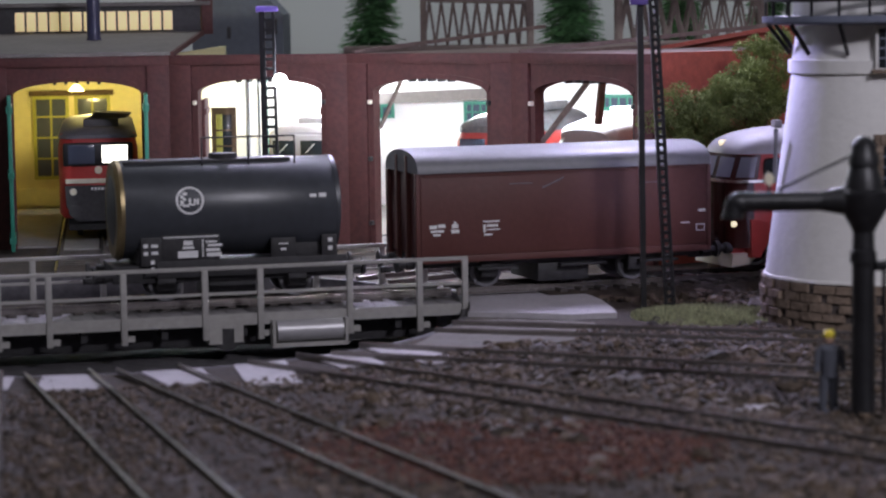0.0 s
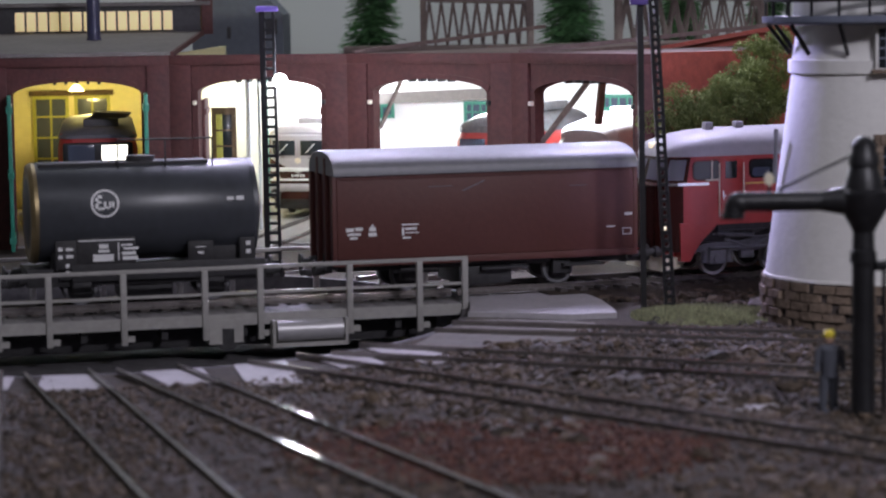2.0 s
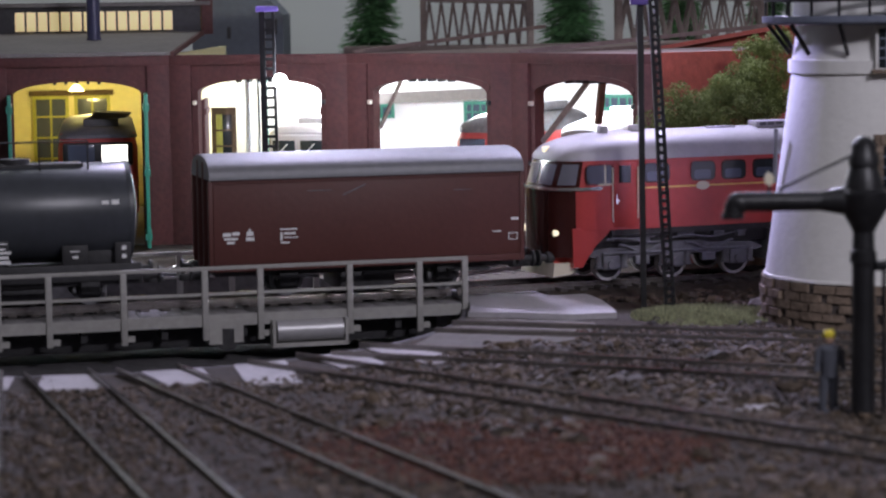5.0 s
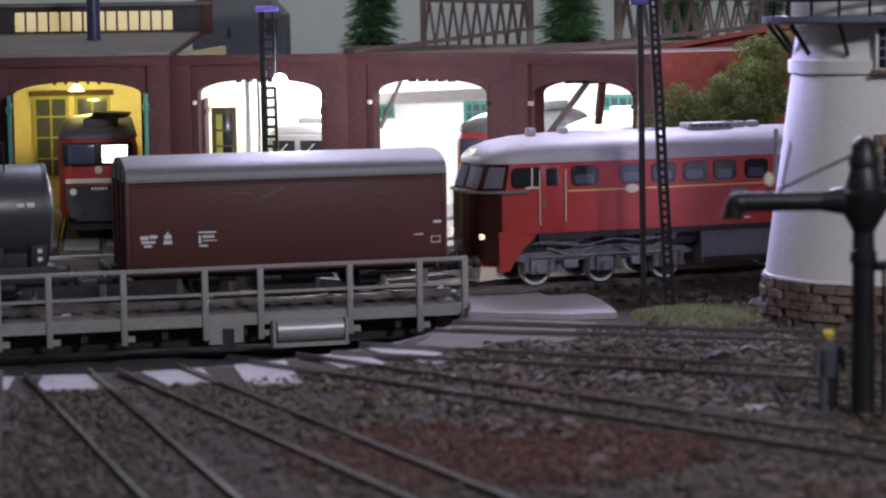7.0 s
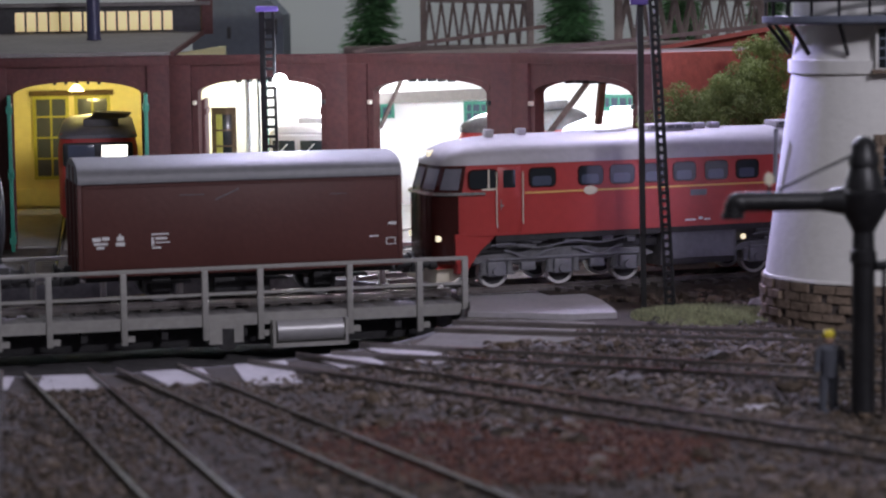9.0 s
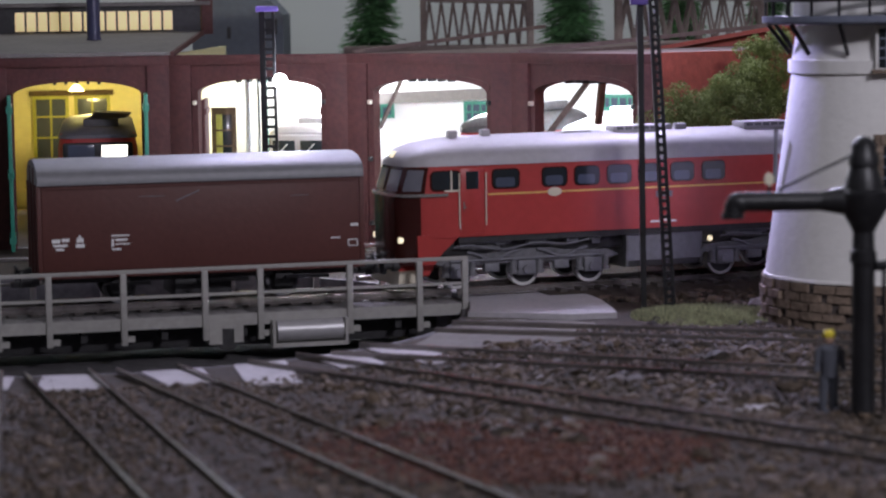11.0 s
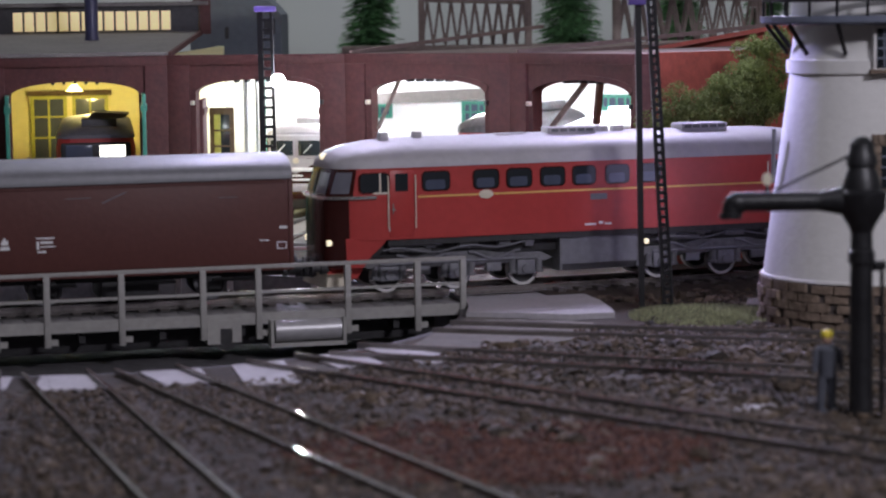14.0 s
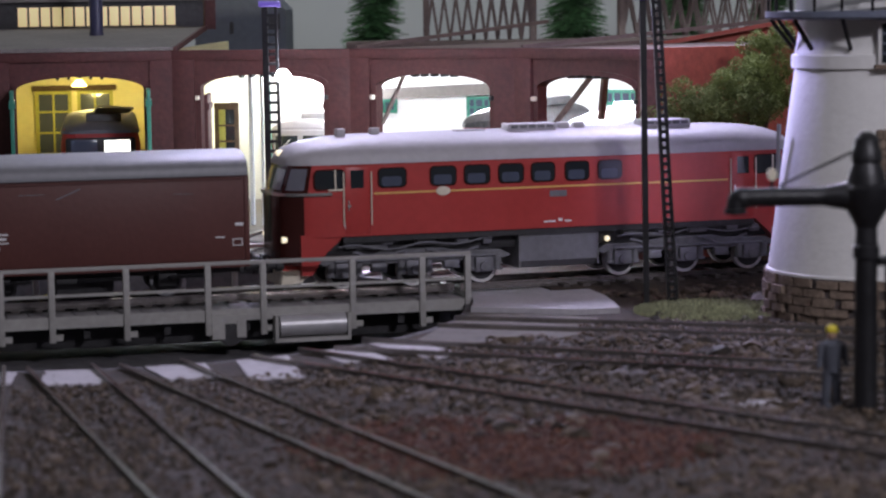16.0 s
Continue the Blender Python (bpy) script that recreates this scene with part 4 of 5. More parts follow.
def tank_wagon():
    t = thing("tank_wagon", "dark grey tank wagon with white lettering and round emblem", "tank wagon")
    R, CZ, L = 15.6, 31.9, 34.8
    prof = [(-L - 2.2, 4.0), (-L - 1.9, 9.0), (-L - 1.0, 13.0), (-L, 15.0), (-L + 1.2, R), (L - 1.2, R), (L, 15.0), (L + 1.0, 13.0), (L + 1.9, 9.0), (L + 2.2, 4.0)]
    bm = NB()
    loft(bm, [[(x, r * math.cos(2 * math.pi * i / 56), CZ + r * math.sin(2 * math.pi * i / 56)) for i in range(56)] for x, r in prof])
    part("tank", bm, M_TANK, t, "dark grey cylindrical tank")
    for x in (-L + 0.4, L - 0.4):
        bd = NB()
        loft(bd, [[(x + q, (R + 0.15) * math.cos(2 * math.pi * i / 56), CZ + (R + 0.15) * math.sin(2 * math.pi * i / 56)) for i in range(56)] for q in (-0.7, 0.7)])
        part("end_band", bd, M_TANK, t)
    eb = NB()
    loft(eb, [[(-L + q, (R + w) * math.cos(2 * math.pi * i / 56), CZ + (R + w) * math.sin(2 * math.pi * i / 56)) for i in range(56)] for q, w in ((-1.4, -0.6), (-0.2, 0.3), (1.0, 0.3))])
    part("rim", eb, M_RIM, t, "brassy band at the tank end")

    def wrap(u, v, lift=0.12):
        """A point of the tank's near side: u along, v round it from mid-height."""
        a = math.pi + v / R
        return (u, (R + lift) * math.cos(a), CZ - (R + lift) * math.sin(a))
    lg, n = NB(), 40
    ring = []
    for r0 in (4.5, 3.75):
        ring.append([lg.verts.new(wrap(-13.4 + r0 * math.cos(2 * math.pi * i / n), 3.6 + r0 * math.sin(2 * math.pi * i / n))) for i in range(n)])
    for i in range(n):
        lg.faces.new((ring[0][i], ring[0][(i + 1) % n], ring[1][(i + 1) % n], ring[1][i]))

    part("emblem", lg, M_WHITE, t, "white ring emblem on the tank side")

    def patch(u0, u1, v0, v1):
        lg = NB()
        k = [[lg.verts.new(wrap(u0 + (u1 - u0) * i / 3, v0 + (v1 - v0) * j / 3)) for i in range(4)] for j in range(4)]
        for j in range(3):
            for i in range(3):
                lg.faces.new((k[j][i], k[j][i + 1], k[j + 1][i + 1], k[j + 1][i]))
        part("mark", lg, M_WHITE, t)
    for q in ((-15.6, -14.2, 5.2, 6.2), (-16.4, -15.4, 4.2, 5.4), (-15.7, -14.6, 3.5, 4.3), (-16.5, -15.4, 2.0, 3.6), (-15.7, -13.6, 1.5, 2.3), (-13.8, -13.0, 2.0, 4.2), (-13.0, -12.0, 1.8, 2.5), (-12.2, -11.5, 2.2, 4.0), (-11.3, -10.5, 2.2, 4.0),
              (25.0, 27.2, 3.3, 4.4), (28.0, 30.4, 3.2, 4.6)):
        patch(*q)
    top = NB()
    box(top, -L + 2, L - 14, -5.5, 5.5, 46.2, 47.6, 0.2)
    rod(top, (0, 0, 46), (0, 0, 49.2), 4.6, 24)
    part("walkway", top, M_DARK, t)
    rl = NB()
    rod(rl, (-8, -7, 54.6), (22, -7, 54.6), 0.3, 6)
    for x in (-8, 7, 22):
        rod(rl, (x, -7, 45.5), (x, -7, 54.6), 0.3, 6)
    part("roof_rail", rl, M_DARK, t)
    part("underframe", box(NB(), -L - 3, L + 3, -11.5, 11.5, 9.4, 15.0, 0.3), M_DARK, t)
    for x in (-25, 25):
        part("saddle", box(NB(), x - 5, x + 5, -10.5, 10.5, 14, 21, 0.4), M_DARK, t)
    for sy in (-1, 1):
        y = sy * 13.2
        pn = part("label_panel", box(NB(), -24.0, 37.0, y - 0.7, y + 0.7, 11.0, 16.4, 0.15), M_DARK, t)
        b2 = NB()
        box(b2, -22.5, -4.0, y - 0.6, y + 0.6, 16.2, 25.0, 0.15)
        part("label_board", b2, M_DARK, t)
        bars(t, "lettering", [(-21.8, -4.4, 23.6, 24.0), (-15.5, -12.6, 21.2, 22.6), (-15.8, -12.2, 20.0, 20.8), (-17.4, -11.0, 17.2, 19.4), (-8.6, -5.0, 21.8, 22.4), (-7.8, -3.2, 20.6, 21.4), (-8.4, -4.0, 19.0, 20.0), (-8.2, -3.4, 17.4, 18.6), (-9.6, -9.2, 17.4, 23.0)],
             y + sy * 0.62, out=sy)
        bars(t, "lettering", [(-26.0, -24.8, 15.6, 16.8), (-26.0, -24.8, 13.4, 14.6)], y + sy * 0.72, out=sy)
        part("label_board", box(NB(), 29.0, 34.0, y - 0.6, y + 0.6, 16, 23, 0.1), M_DARK, t)
        part("label_board", box(NB(), 12.5, 20.5, y - 0.6, y + 0.6, 16, 22.5, 0.1), M_DARK, t)
        bars(t, "lettering", [(31.0, 32.4, 20.6, 21.9), (31.0, 32.4, 18.0, 19.3), (15.0, 18.0, 20.4, 20.8), (15.6, 17.4, 18.4, 19.2), (-25.8, -23.6, 20.8, 21.8), (-25.8, -23.6, 18.6, 19.6), (-28.2, -26.8, 20.8, 22.0), (-28.2, -26.8, 18.4, 19.6)], y + sy * 0.62, out=sy)
    sq = NB()
    box(sq, -29.0, -22.5, -13.8, -12.6, 15, 24, 0.1)
    part("label_board", sq, M_DARK, t)
    for x in (-21, 21):
        for y in (-12.3, 12.3):
            part("axle_box", box(NB(), x - 3, x + 3, y - 1.1, y + 1.1, 3.6, 8.5, 0.4), M_DARK, t)
            part("leaf_spring", box(NB(), x - 7, x + 7, y - 0.9, y + 0.9, 8.3, 10.2, 0.3), M_DARK, t)
    part("brake_tank", box(NB(), -8, 8, -10, 10, 4.2, 9.6, 0.4), M_DARK, t)
    for sx in (-1, 1):
        buffers(t, sx * (L + 3), sx)
    lower_parts(t, ("axle_box", "leaf_spring"))
    return t, [wheelset(t, x, 5.2, False) for x in (-21, 21)]


# ---- parked stock in the stalls ----
def parked(name, label, m, paint, roof_m, band_m, length=150, lights=False, rise=1.0, reach=None):
    t = thing(name, label, "locomotive", m)
    W, short = 16.5, length < 100
    length = reach or length
    bm = NB()
    plan = ((0, 11.5, 42.0), (1.6, 14.5, 43.0), (5, W, 44.0), (length, W, 44.0))
    loft(bm, [[(-w, y, 9.0 if y < 2 else 11.0), (-w, y, 38.0), (-w + 1.2, y + (3.0 if y < 6 else 0), h), (w - 1.2, y + (3.0 if y < 6 else 0), h), (w, y, 38.0), (w, y, 9.0 if y < 2 else 11.0)] for y, w, h in plan])
    part("body", bm, paint, t)
    bm = NB()
    loft(bm, [[(w * math.cos(math.pi * i / 14), y, 42.0 + rise * hh * math.sin(math.pi * i / 14) ** 0.7) for i in range(15)] for y, w, hh in ((2.6, 13, 3.0), (6, 16, 6.5), (14, 16.7, 8.6), (length, 16.7, 8.6))])
    part("roof", bm, roof_m, t)
    top = 42.0 + 8.6 * rise
    part("roof_box", box(NB(), -6, 9, 24, 60, top - 0.6, top + 3.0, 0.6), roof_m, t)
    if lights:
        fan = prism(NB(), [(-3, top + 2.8), (12, top + 2.8), (14.5, top + 4.6), (-1, top + 5.6)], "y", 30, 52)
        part("roof_cowl", fan, M_FUEL, t, "dark slanted cowl on the roof")
        part("window_band", box(NB(), -14.6, 14.6, -0.3, 2.6, 30.6, 40.4, 1.0), M_BLACK, t, "black band round the cab windows")
        part("lower_front", prism(NB(), [(-14.2, 22.6), (14.2, 22.6), (13.6, 14.0), (9.5, 7.6), (-9.5, 7.6), (-13.6, 14.0)], "y", -0.5, 3.0), M_DARK, t, "black lower front")
    if short:
        part("front_panel", box(NB(), -13.6, 13.6, -0.2, 3.0, 30.0, 42.4, 0.8), M_LROOF, t, "pale grey cab front")
        part("front_chevron", prism(NB(), [(-13.4, 30.2), (13.4, 30.2), (0, 22.0)], "y", -0.35, 1.0), M_LROOF, t, "pale chevron below the windows")
        part("lower_band", box(NB(), -13.9, 13.9, -0.5, 2.0, 13.0, 17.0, 0.2), M_LROOF, t)
        for x in (-6.6, 6.6):
            part("wiper", bar(NB(), (x - 2.6, -0.75, 33.0), (x + 1.6, -0.75, 37.6), 0.3, 0.35), M_WHITE, t)
        part("lower_stripe", box(NB(), -13.8, 13.8, -0.5, 2.0, 18.4, 19.6, 0.2), band_m, t)
    part("front_stripe", box(NB(), -13.8, 13.8, -0.5, 2.0, 23.4, 25.4, 0.2), band_m, t, "pale stripe across the front")
    for x in (-6.9, 6.9):
        fw = box(NB(), x - 5.6, x + 5.6, -0.55, 2.2, 31.6, 39.6, 0.4)
        part("front_window", fw, M_GLASS if short else M_GLASS2, t)
        part("headlight", rod(NB(), (x * 1.55, -0.6, 20.0), (x * 1.55, 2.0, 20.0), 1.5, 14), M_CREAM, t)
    if lights:
        # glare reflected in the right-hand pane, made as a glowing plate
        part("lit_cab_window", box(NB(), 1.6, 12.2, -0.9, 0.9, 31.9, 39.3, 0.3), surface("lit_cab_glass", (0.9, 0.9, 0.85), 0.3, 0, 0.02, 300, 60, 0, glow=(1.0, 0.97, 0.85, 3.0)), t, "cab window with its bright reflection made as a glowing pane")
    em = rod(NB(), (0, -0.6, 29.0), (0, 1.6, 29.0), 1.6, 18)
    part("emblem", em, M_CREAM, t)
    bars2 = NB()
    for i in range(5):
        box(bars2, -3.2 + i * 1.4, -2.3 + i * 1.4, -0.75, -0.45, 20.6, 21.8)
    part("number_plate", bars2, M_WHITE, t)
    part("underframe", box(NB(), -13, 13, 3, length - 4, 3.5, 11.2, 0.5), M_DARK, t)
    for y in (20, 44, length - 44, length - 20):
        bm = NB()
        rod(bm, (-9.6, y, 5.8), (-7.2, y, 5.8), 5.8, 20)
        rod(bm, (7.2, y, 5.8), (9.6, y, 5.8), 5.8, 20)
        part("wheelset", bm, M_DARK, t)
    for x in (-10, 10):
        bm = rod(NB(), (x, 1, 12), (x, -4.5, 12), 1.3, 12)
        rod(bm, (x, -4.5, 12), (x, -5.3, 12), 2.7, 18)
        part("buffer", bm, M_DARK, t)
    return t


def parked_stock():
    x, y = polar(246, -6.2)
    parked("diesel_locomotive", "red diesel locomotive with cream stripe standing in a yellow lit stall", at(x, y, 0, 8.0), M_RED, M_FUEL, M_CREAM, lights=True, rise=0.5)
    x, y = -66.0, 1096
    parked("diesel_locomotive", "maroon diesel locomotive with pale roof deep in a white stall", at(x, y, 0, -10.7) @ Matrix.Diagonal((0.95, 1.0, 0.88, 1.0)), M_DARKRED, M_LROOF, M_WHITE, length=78, rise=0.6)
    x, y = polar(280, 29.0)
    parked("diesel_locomotive", "dark red locomotive with a dark roof inside the shed", at(x, y, 0, -29.3), M_RED, M_BOGIE, M_WHITE, length=101, reach=66)
    x, y = polar(262, 41.0)
    parked("railcar", "pale blue-grey railcar standing inside the brightly lit shed", at(x, y, 0, -48.0), M_PALEBLUE, M_PALEBLUE, M_CREAM, length=150)


# ---- yard things ----
def water_tower():
    cx, cy = 139.0, 759.0
    t = thing("water_tower", "white plastered tapering water tower on a stone base", "water tower", at(cx * 0.96, cy * 0.96, 3.8) @ Matrix.Diagonal((0.96, 0.96, 0.96, 1)))
    base = part("stone_base", lathe(NB(), [(36.0, -6.2), (36.0, 8.2), (34, 8.3)], 72), M_MORTAR, t, "rough brown stone base")
    rnd = random.Random(4)
    for row in range(5):
        n, z0 = 27, -6.0 + row * 2.86
        for k in range(n):
            a0 = 2 * math.pi * (k + 0.5 * (row % 2) + rnd.uniform(-0.1, 0.1)) / n
            a1 = a0 + 2 * math.pi * rnd.uniform(0.86, 0.95) / n
            out = 36.5 + rnd.uniform(0.0, 1.2)
            bm = NB()
            pts = [(35.6 * math.cos(a0), 35.6 * math.sin(a0)), (out * math.cos(a0 + 0.01), out * math.sin(a0 + 0.01)), ((out + 0.2) * math.cos((a0 + a1) / 2), (out + 0.2) * math.sin((a0 + a1) / 2)), (out * math.cos(a1 - 0.01), out * math.sin(a1 - 0.01)), (35.6 * math.cos(a1), 35.6 * math.sin(a1))]
            prism(bm, pts, "z", z0, z0 + 2.5 + rnd.uniform(-0.2, 0.15))
            part("stone", bm, M_TSTONE, base)
    part("shaft", lathe(NB(), [(36.5, 8.3), (36.5, 9.0), (35.9, 9.2), (27.5, 72.4), (28.6, 72.7), (28.6, 76.6), (27.4, 77.0), (26.4, 83.5), (26.2, 88.0)], 96), M_TOWER, t, "white plastered tapering shaft")
    plat = part("platform", lathe(NB(), [(30.0, 87.6), (36.4, 88.2), (36.8, 88.6), (36.8, 90.4), (30, 90.6)], 72), M_SLATE, t, "blue-grey gallery platform")
    drum = part("tank_drum", lathe(NB(), [(27.0, 90.5), (27.0, 112.0), (5, 118.0)], 60), M_TOWER, t)
    for k in range(24):
        a = 2 * math.pi * k / 24
        if k % 2 == 0:
            part("bracket", bar(NB(), (28.2 * math.cos(a), 28.2 * math.sin(a), 78.6), (35.2 * math.cos(a), 35.2 * math.sin(a), 87.8), 0.9, 1.2), M_BLACK, plat)
        part("rail_post", rod(NB(), (36.0 * math.cos(a), 36.0 * math.sin(a), 90.4), (36.0 * math.cos(a), 36.0 * math.sin(a), 98.5), 0.5, 6), M_BLACK, plat)
    for z in (94.8, 98.2):
        bm = NB()
        n = 72
        rows = [[bm.verts.new((r * math.cos(2 * math.pi * i / n), r * math.sin(2 * math.pi * i / n), w)) for i in range(n)] for r, w in ((35.7, z), (36.3, z), (36.3, z + 1.3), (35.7, z + 1.3))]
        for a, b in zip(rows, rows[1:] + rows[:1]):
            for i in range(n):
                bm.faces.new((a[i], a[(i + 1) % n], b[(i + 1) % n], b[i]))
        part("gallery_rail", bm, M_BLACK, plat)

    def window(deg, z, w, h, r, sill=True, brick=False):
        m = at(r * math.sin(radians(deg)), -r * math.cos(radians(deg)), 0, deg)
        f = NB()
        box(f, -w / 2 - 1, w / 2 + 1, -1.2, 3, z - 0.6, z + h + 0.8, 0.2)
        win = part("window", f, M_TSTONE if brick else M_TOWER, t, "", m)
        part("pane", box(NB(), -w / 2, w / 2, -1.5, 0, z, z + h, 0.1), M_GLASS, win)
        g = NB()
        for q in range(-1, 2):
            box(g, q * w / 4 - 0.25, q * w / 4 + 0.25, -1.75, -1.4, z, z + h)
        for q in range(1, 4):
            box(g, -w / 2, w / 2, -1.75, -1.4, z + q * h / 4 - 0.25, z + q * h / 4 + 0.25)
        part("glazing_bar", g, M_SLATE, win)
        if sill:
            part("window_sill", box(NB(), -w / 2 - 2, w / 2 + 2, -2.4, 1, z - 1.8, z - 0.5, 0.2), M_TSTONE if not brick else M_CREAM, win)
        if brick:
            hd = NB()
            for q in range(9):
                box(hd, -w / 2 - 2.2 + q * (w + 4.4) / 9 + 0.12, -w / 2 - 2.2 + (q + 1) * (w + 4.4) / 9 - 0.12, -1.9, 1, z + h + 0.6, z + h + 3.4, 0.15)
            for q in range(5):
                for sx in (-1, 1):
                    box(hd, sx * (w / 2 + 0.7) - 1.2, sx * (w / 2 + 0.7) + 1.2, -1.8, 1, z + h - 2.4 * (q + 1) + 0.1, z + h - 2.4 * q - 0.1, 0.15)
            part("brick_surround", hd, M_TSTONE, win)
    part("downpipe", rod(NB(), (-33.6, -4, 38), (-33.2, -4, 55), 0.7, 8), M_FUEL, t)
    window(-2.0, 74.5, 9.0, 12.0, 28.6)
    window(1.0, 38.0, 12.0, 13.0, 32.8, sill=False, brick=True)


def water_crane():
    t = thing("water_crane", "black cast-iron railway water crane with a swinging arm", "water crane", at(97.8, 553))
    col = NB()
    lathe(col, [(4.6, GROUND - 0.3), (4.6, -2.2), (3.0, -1.8), (2.75, 0), (2.6, 34), (3.1, 34.3), (3.1, 37.0), (2.6, 37.4), (2.5, 41.5)], 36)
    part("column", col, M_BLACK, t)
    head = NB()
    lathe(head, [(2.5, 41.4), (3.2, 43.0), (5.6, 47.0), (5.7, 50.8), (4.6, 51.6), (4.3, 53.5), (3.2, 56.5), (3.6, 57.0), (3.6, 59.0), (3.0, 60.0), (2.8, 62.0), (1.5, 63.4), (0.4, 63.8)], 36)
    part("head", head, M_BLACK, t)
    arm = NB()
    rod(arm, (-3.5, 0, 48.8), (-28.5, 0, 48.8), 2.25, 24)
    rod(arm, (-3, 0, 48.8), (-10, 0, 48.8), 3.6, 24, 2.3)
    blob(arm, -29.0, 0, 48.6, 2.9, 2.5, 2.6, 16, 10)
    rod(arm, (-30.0, 0, 48.6), (-30.4, 0, 45.8), 2.2, 18)
    rod(arm, (-30.4, 0, 46.2), (-30.4, 0, 45.0), 2.6, 18)
    part("arm", arm, M_BLACK, t)
    part("stay", rod(NB(), (-3.4, 0, 59.0), (-20.0, 0.6, 51.4), 0.35, 8), M_BLACK, t)
    lampd = rod(NB(), (-21.8, 0.4, 54.0), (-21.8, 1.6, 54.0), 1.5, 20)
    for v in lampd.verts:
        v.co.x = -21.8 + (v.co.x + 21.8) * 0.75
    part("lamp_disc", lampd, M_CREAM, t, "small white signal disc on the arm")
    part("disc_post", rod(NB(), (-21.8, 1.0, 50.2), (-21.8, 1.0, 54), 0.4, 8), M_BLACK, t)
    side = rod(NB(), (5.0, 1, -2.0), (5.0, 1, 33.0), 0.5, 8)
    rod(side, (2.6, 0, 33.5), (5.4, 1, 33.5), 1.2, 10)
    part("drain_pipe", side, M_BLACK, t)


def worker_figurine():
    bm = NB()
    blob(bm, 0, 0, 17.4, 1.25, 1.35, 1.5)
    head_faces = len(bm.faces)
    blob(bm, 0, 0, 18.4, 1.55, 1.65, 1.25)
    hat_faces = len(bm.faces)
    rod(bm, (0, 0, 8.2), (0, 0, 15.0), 2.0, 12, 2.7)
    blob(bm, 0, 0, 14.8, 2.9, 1.9, 1.4)
    rod(bm, (-2.8, 0, 15.0), (-3.6, -0.8, 9.6), 0.85, 8, 0.7)
    rod(bm, (2.8, 0, 15.0), (3.4, -0.8, 9.8), 0.85, 8, 0.7)
    rod(bm, (-1.1, 0, 8.8), (-1.7, 0, 0.4), 1.25, 10, 0.95)
    rod(bm, (1.1, 0, 8.8), (1.6, 0.6, 0.4), 1.25, 10, 0.95)
    box(bm, -2.5, -0.9, -2.2, 1.0, 0.0, 0.9)
    box(bm, 0.8, 2.4, -1.6, 1.6, 0.0, 0.9)
    bm.faces.ensure_lookup_table()
    for i, f in enumerate(bm.faces):
        f.material_index = 0 if i < head_faces else 1 if i < hat_faces else 2
    ob = new("figurine", done("figurine", bm, [M_SKIN, M_HELMET, M_OVERALL]))
    ob.matrix_world = at(91.0, 560, GROUND - 0.1, 15)
    tagged(ob, "painted plastic worker figurine with a yellow helmet", "figurine")


def ladder_side(bm, a, b, w0, w1, step, bar_w=0.8):
    """A lattice strip from a to b: two stringers and rungs in the x direction."""
    a, b = Vector(a), Vector(b)
    n = int((b - a).length / step)
    for s in (-1, 1):
        bar(bm, a + Vector((s * w0 / 2, 0, 0)), b + Vector((s * w1 / 2, 0, 0)), bar_w, bar_w)
    for i in range(n + 1):
        f = i / n
        p, w = a.lerp(b, f), w0 + (w1 - w0) * f
        bar(bm, p + Vector((-w / 2, 0, 0)), p + Vector((w / 2, 0, 0)), bar_w, bar_w)


def masts():
    # near mast: a plain leg and a lattice leg leaning together
    t = thing("light_mast", "tall black lattice yard light mast on a base plate", "light mast", at(68.0, 757), "yard masts")
    part("base_plate", box(NB(), -8.0, 8.0, -4.5, 4.5, GROUND - 0.2, -2.6, 0.2), M_BLACK, t)
    part("plain_leg", prism(NB(), [(-5.0, -3), (-3.3, -3), (-4.0, 104), (-6.0, 104)], "y", -1.2, 1.2), M_BLACK, t)
    bm = NB()
    ladder_side(bm, (4.3, -1.0, -3), (-1.2, -1.0, 104), 2.5, 1.9, 2.5, 1.05)
    ladder_side(bm, (4.3, 1.0, -3), (-1.2, 1.0, 104), 2.5, 1.9, 2.5, 1.05)
    part("lattice_leg", bm, M_BLACK, t)
    cross = NB()
    for z in (100.0,):
        box(cross, -6, 0.5, -0.8, 0.8, z - 0.6, z + 0.6)
    part("cross_bar", cross, M_BLACK, t)
    part("lamp_box", box(NB(), -8.0, -2.5, -2.5, 2.5, 94.6, 97.4, 0.3), M_VIOLET, t, "violet lamp housing")
    # far mast with its LED
    t = thing("light_mast", "black lattice mast with a bright LED lamp", "light mast", at(-63.8, 893), "yard masts")
    part("base_plate", box(NB(), -5.0, 5.0, -4, 4, GROUND - 0.2, -2.4, 0.2), M_BLACK, t)
    bm = NB()
    for y in (-1.6, 1.6):
        ladder_side(bm, (0.6, y, -3), (0, y, 94.5), 4.2, 3.6, 3.55, 1.0)
    part("lattice", bm, M_BLACK, t)
    back = NB()
    prism(back, [(-2.9, -3), (-1.2, -3), (-1.5, 96), (-3.4, 96)], "y", -1.8, 1.8)
    part("plain_leg", back, M_BLACK, t)
    part("lamp_box", box(NB(), -4.4, 3.6, -2.6, 2.6, 94.0, 96.0, 0.3), M_VIOLET, t, "violet lamp housing")
    led = NB()
    blob(led, 4.2, -3.2, 68.4, 2.6, 1.5, 2.6, 20, 12)
    part("led", led, M_LED, t, "bright white LED lamp")
    part("lamp_arm", rod(NB(), (0, 0, 69), (4.2, -2.2, 69), 0.5, 8), M_BLACK, t)


# ---- trees ----
def stuff_mesh(name, verts, faces, material):
    me = bpy.data.meshes.new(name)
    me.from_pydata((np.asarray(verts, float) * MM).tolist(), [], faces)
    me.materials.append(material)
    me.update()
    return me


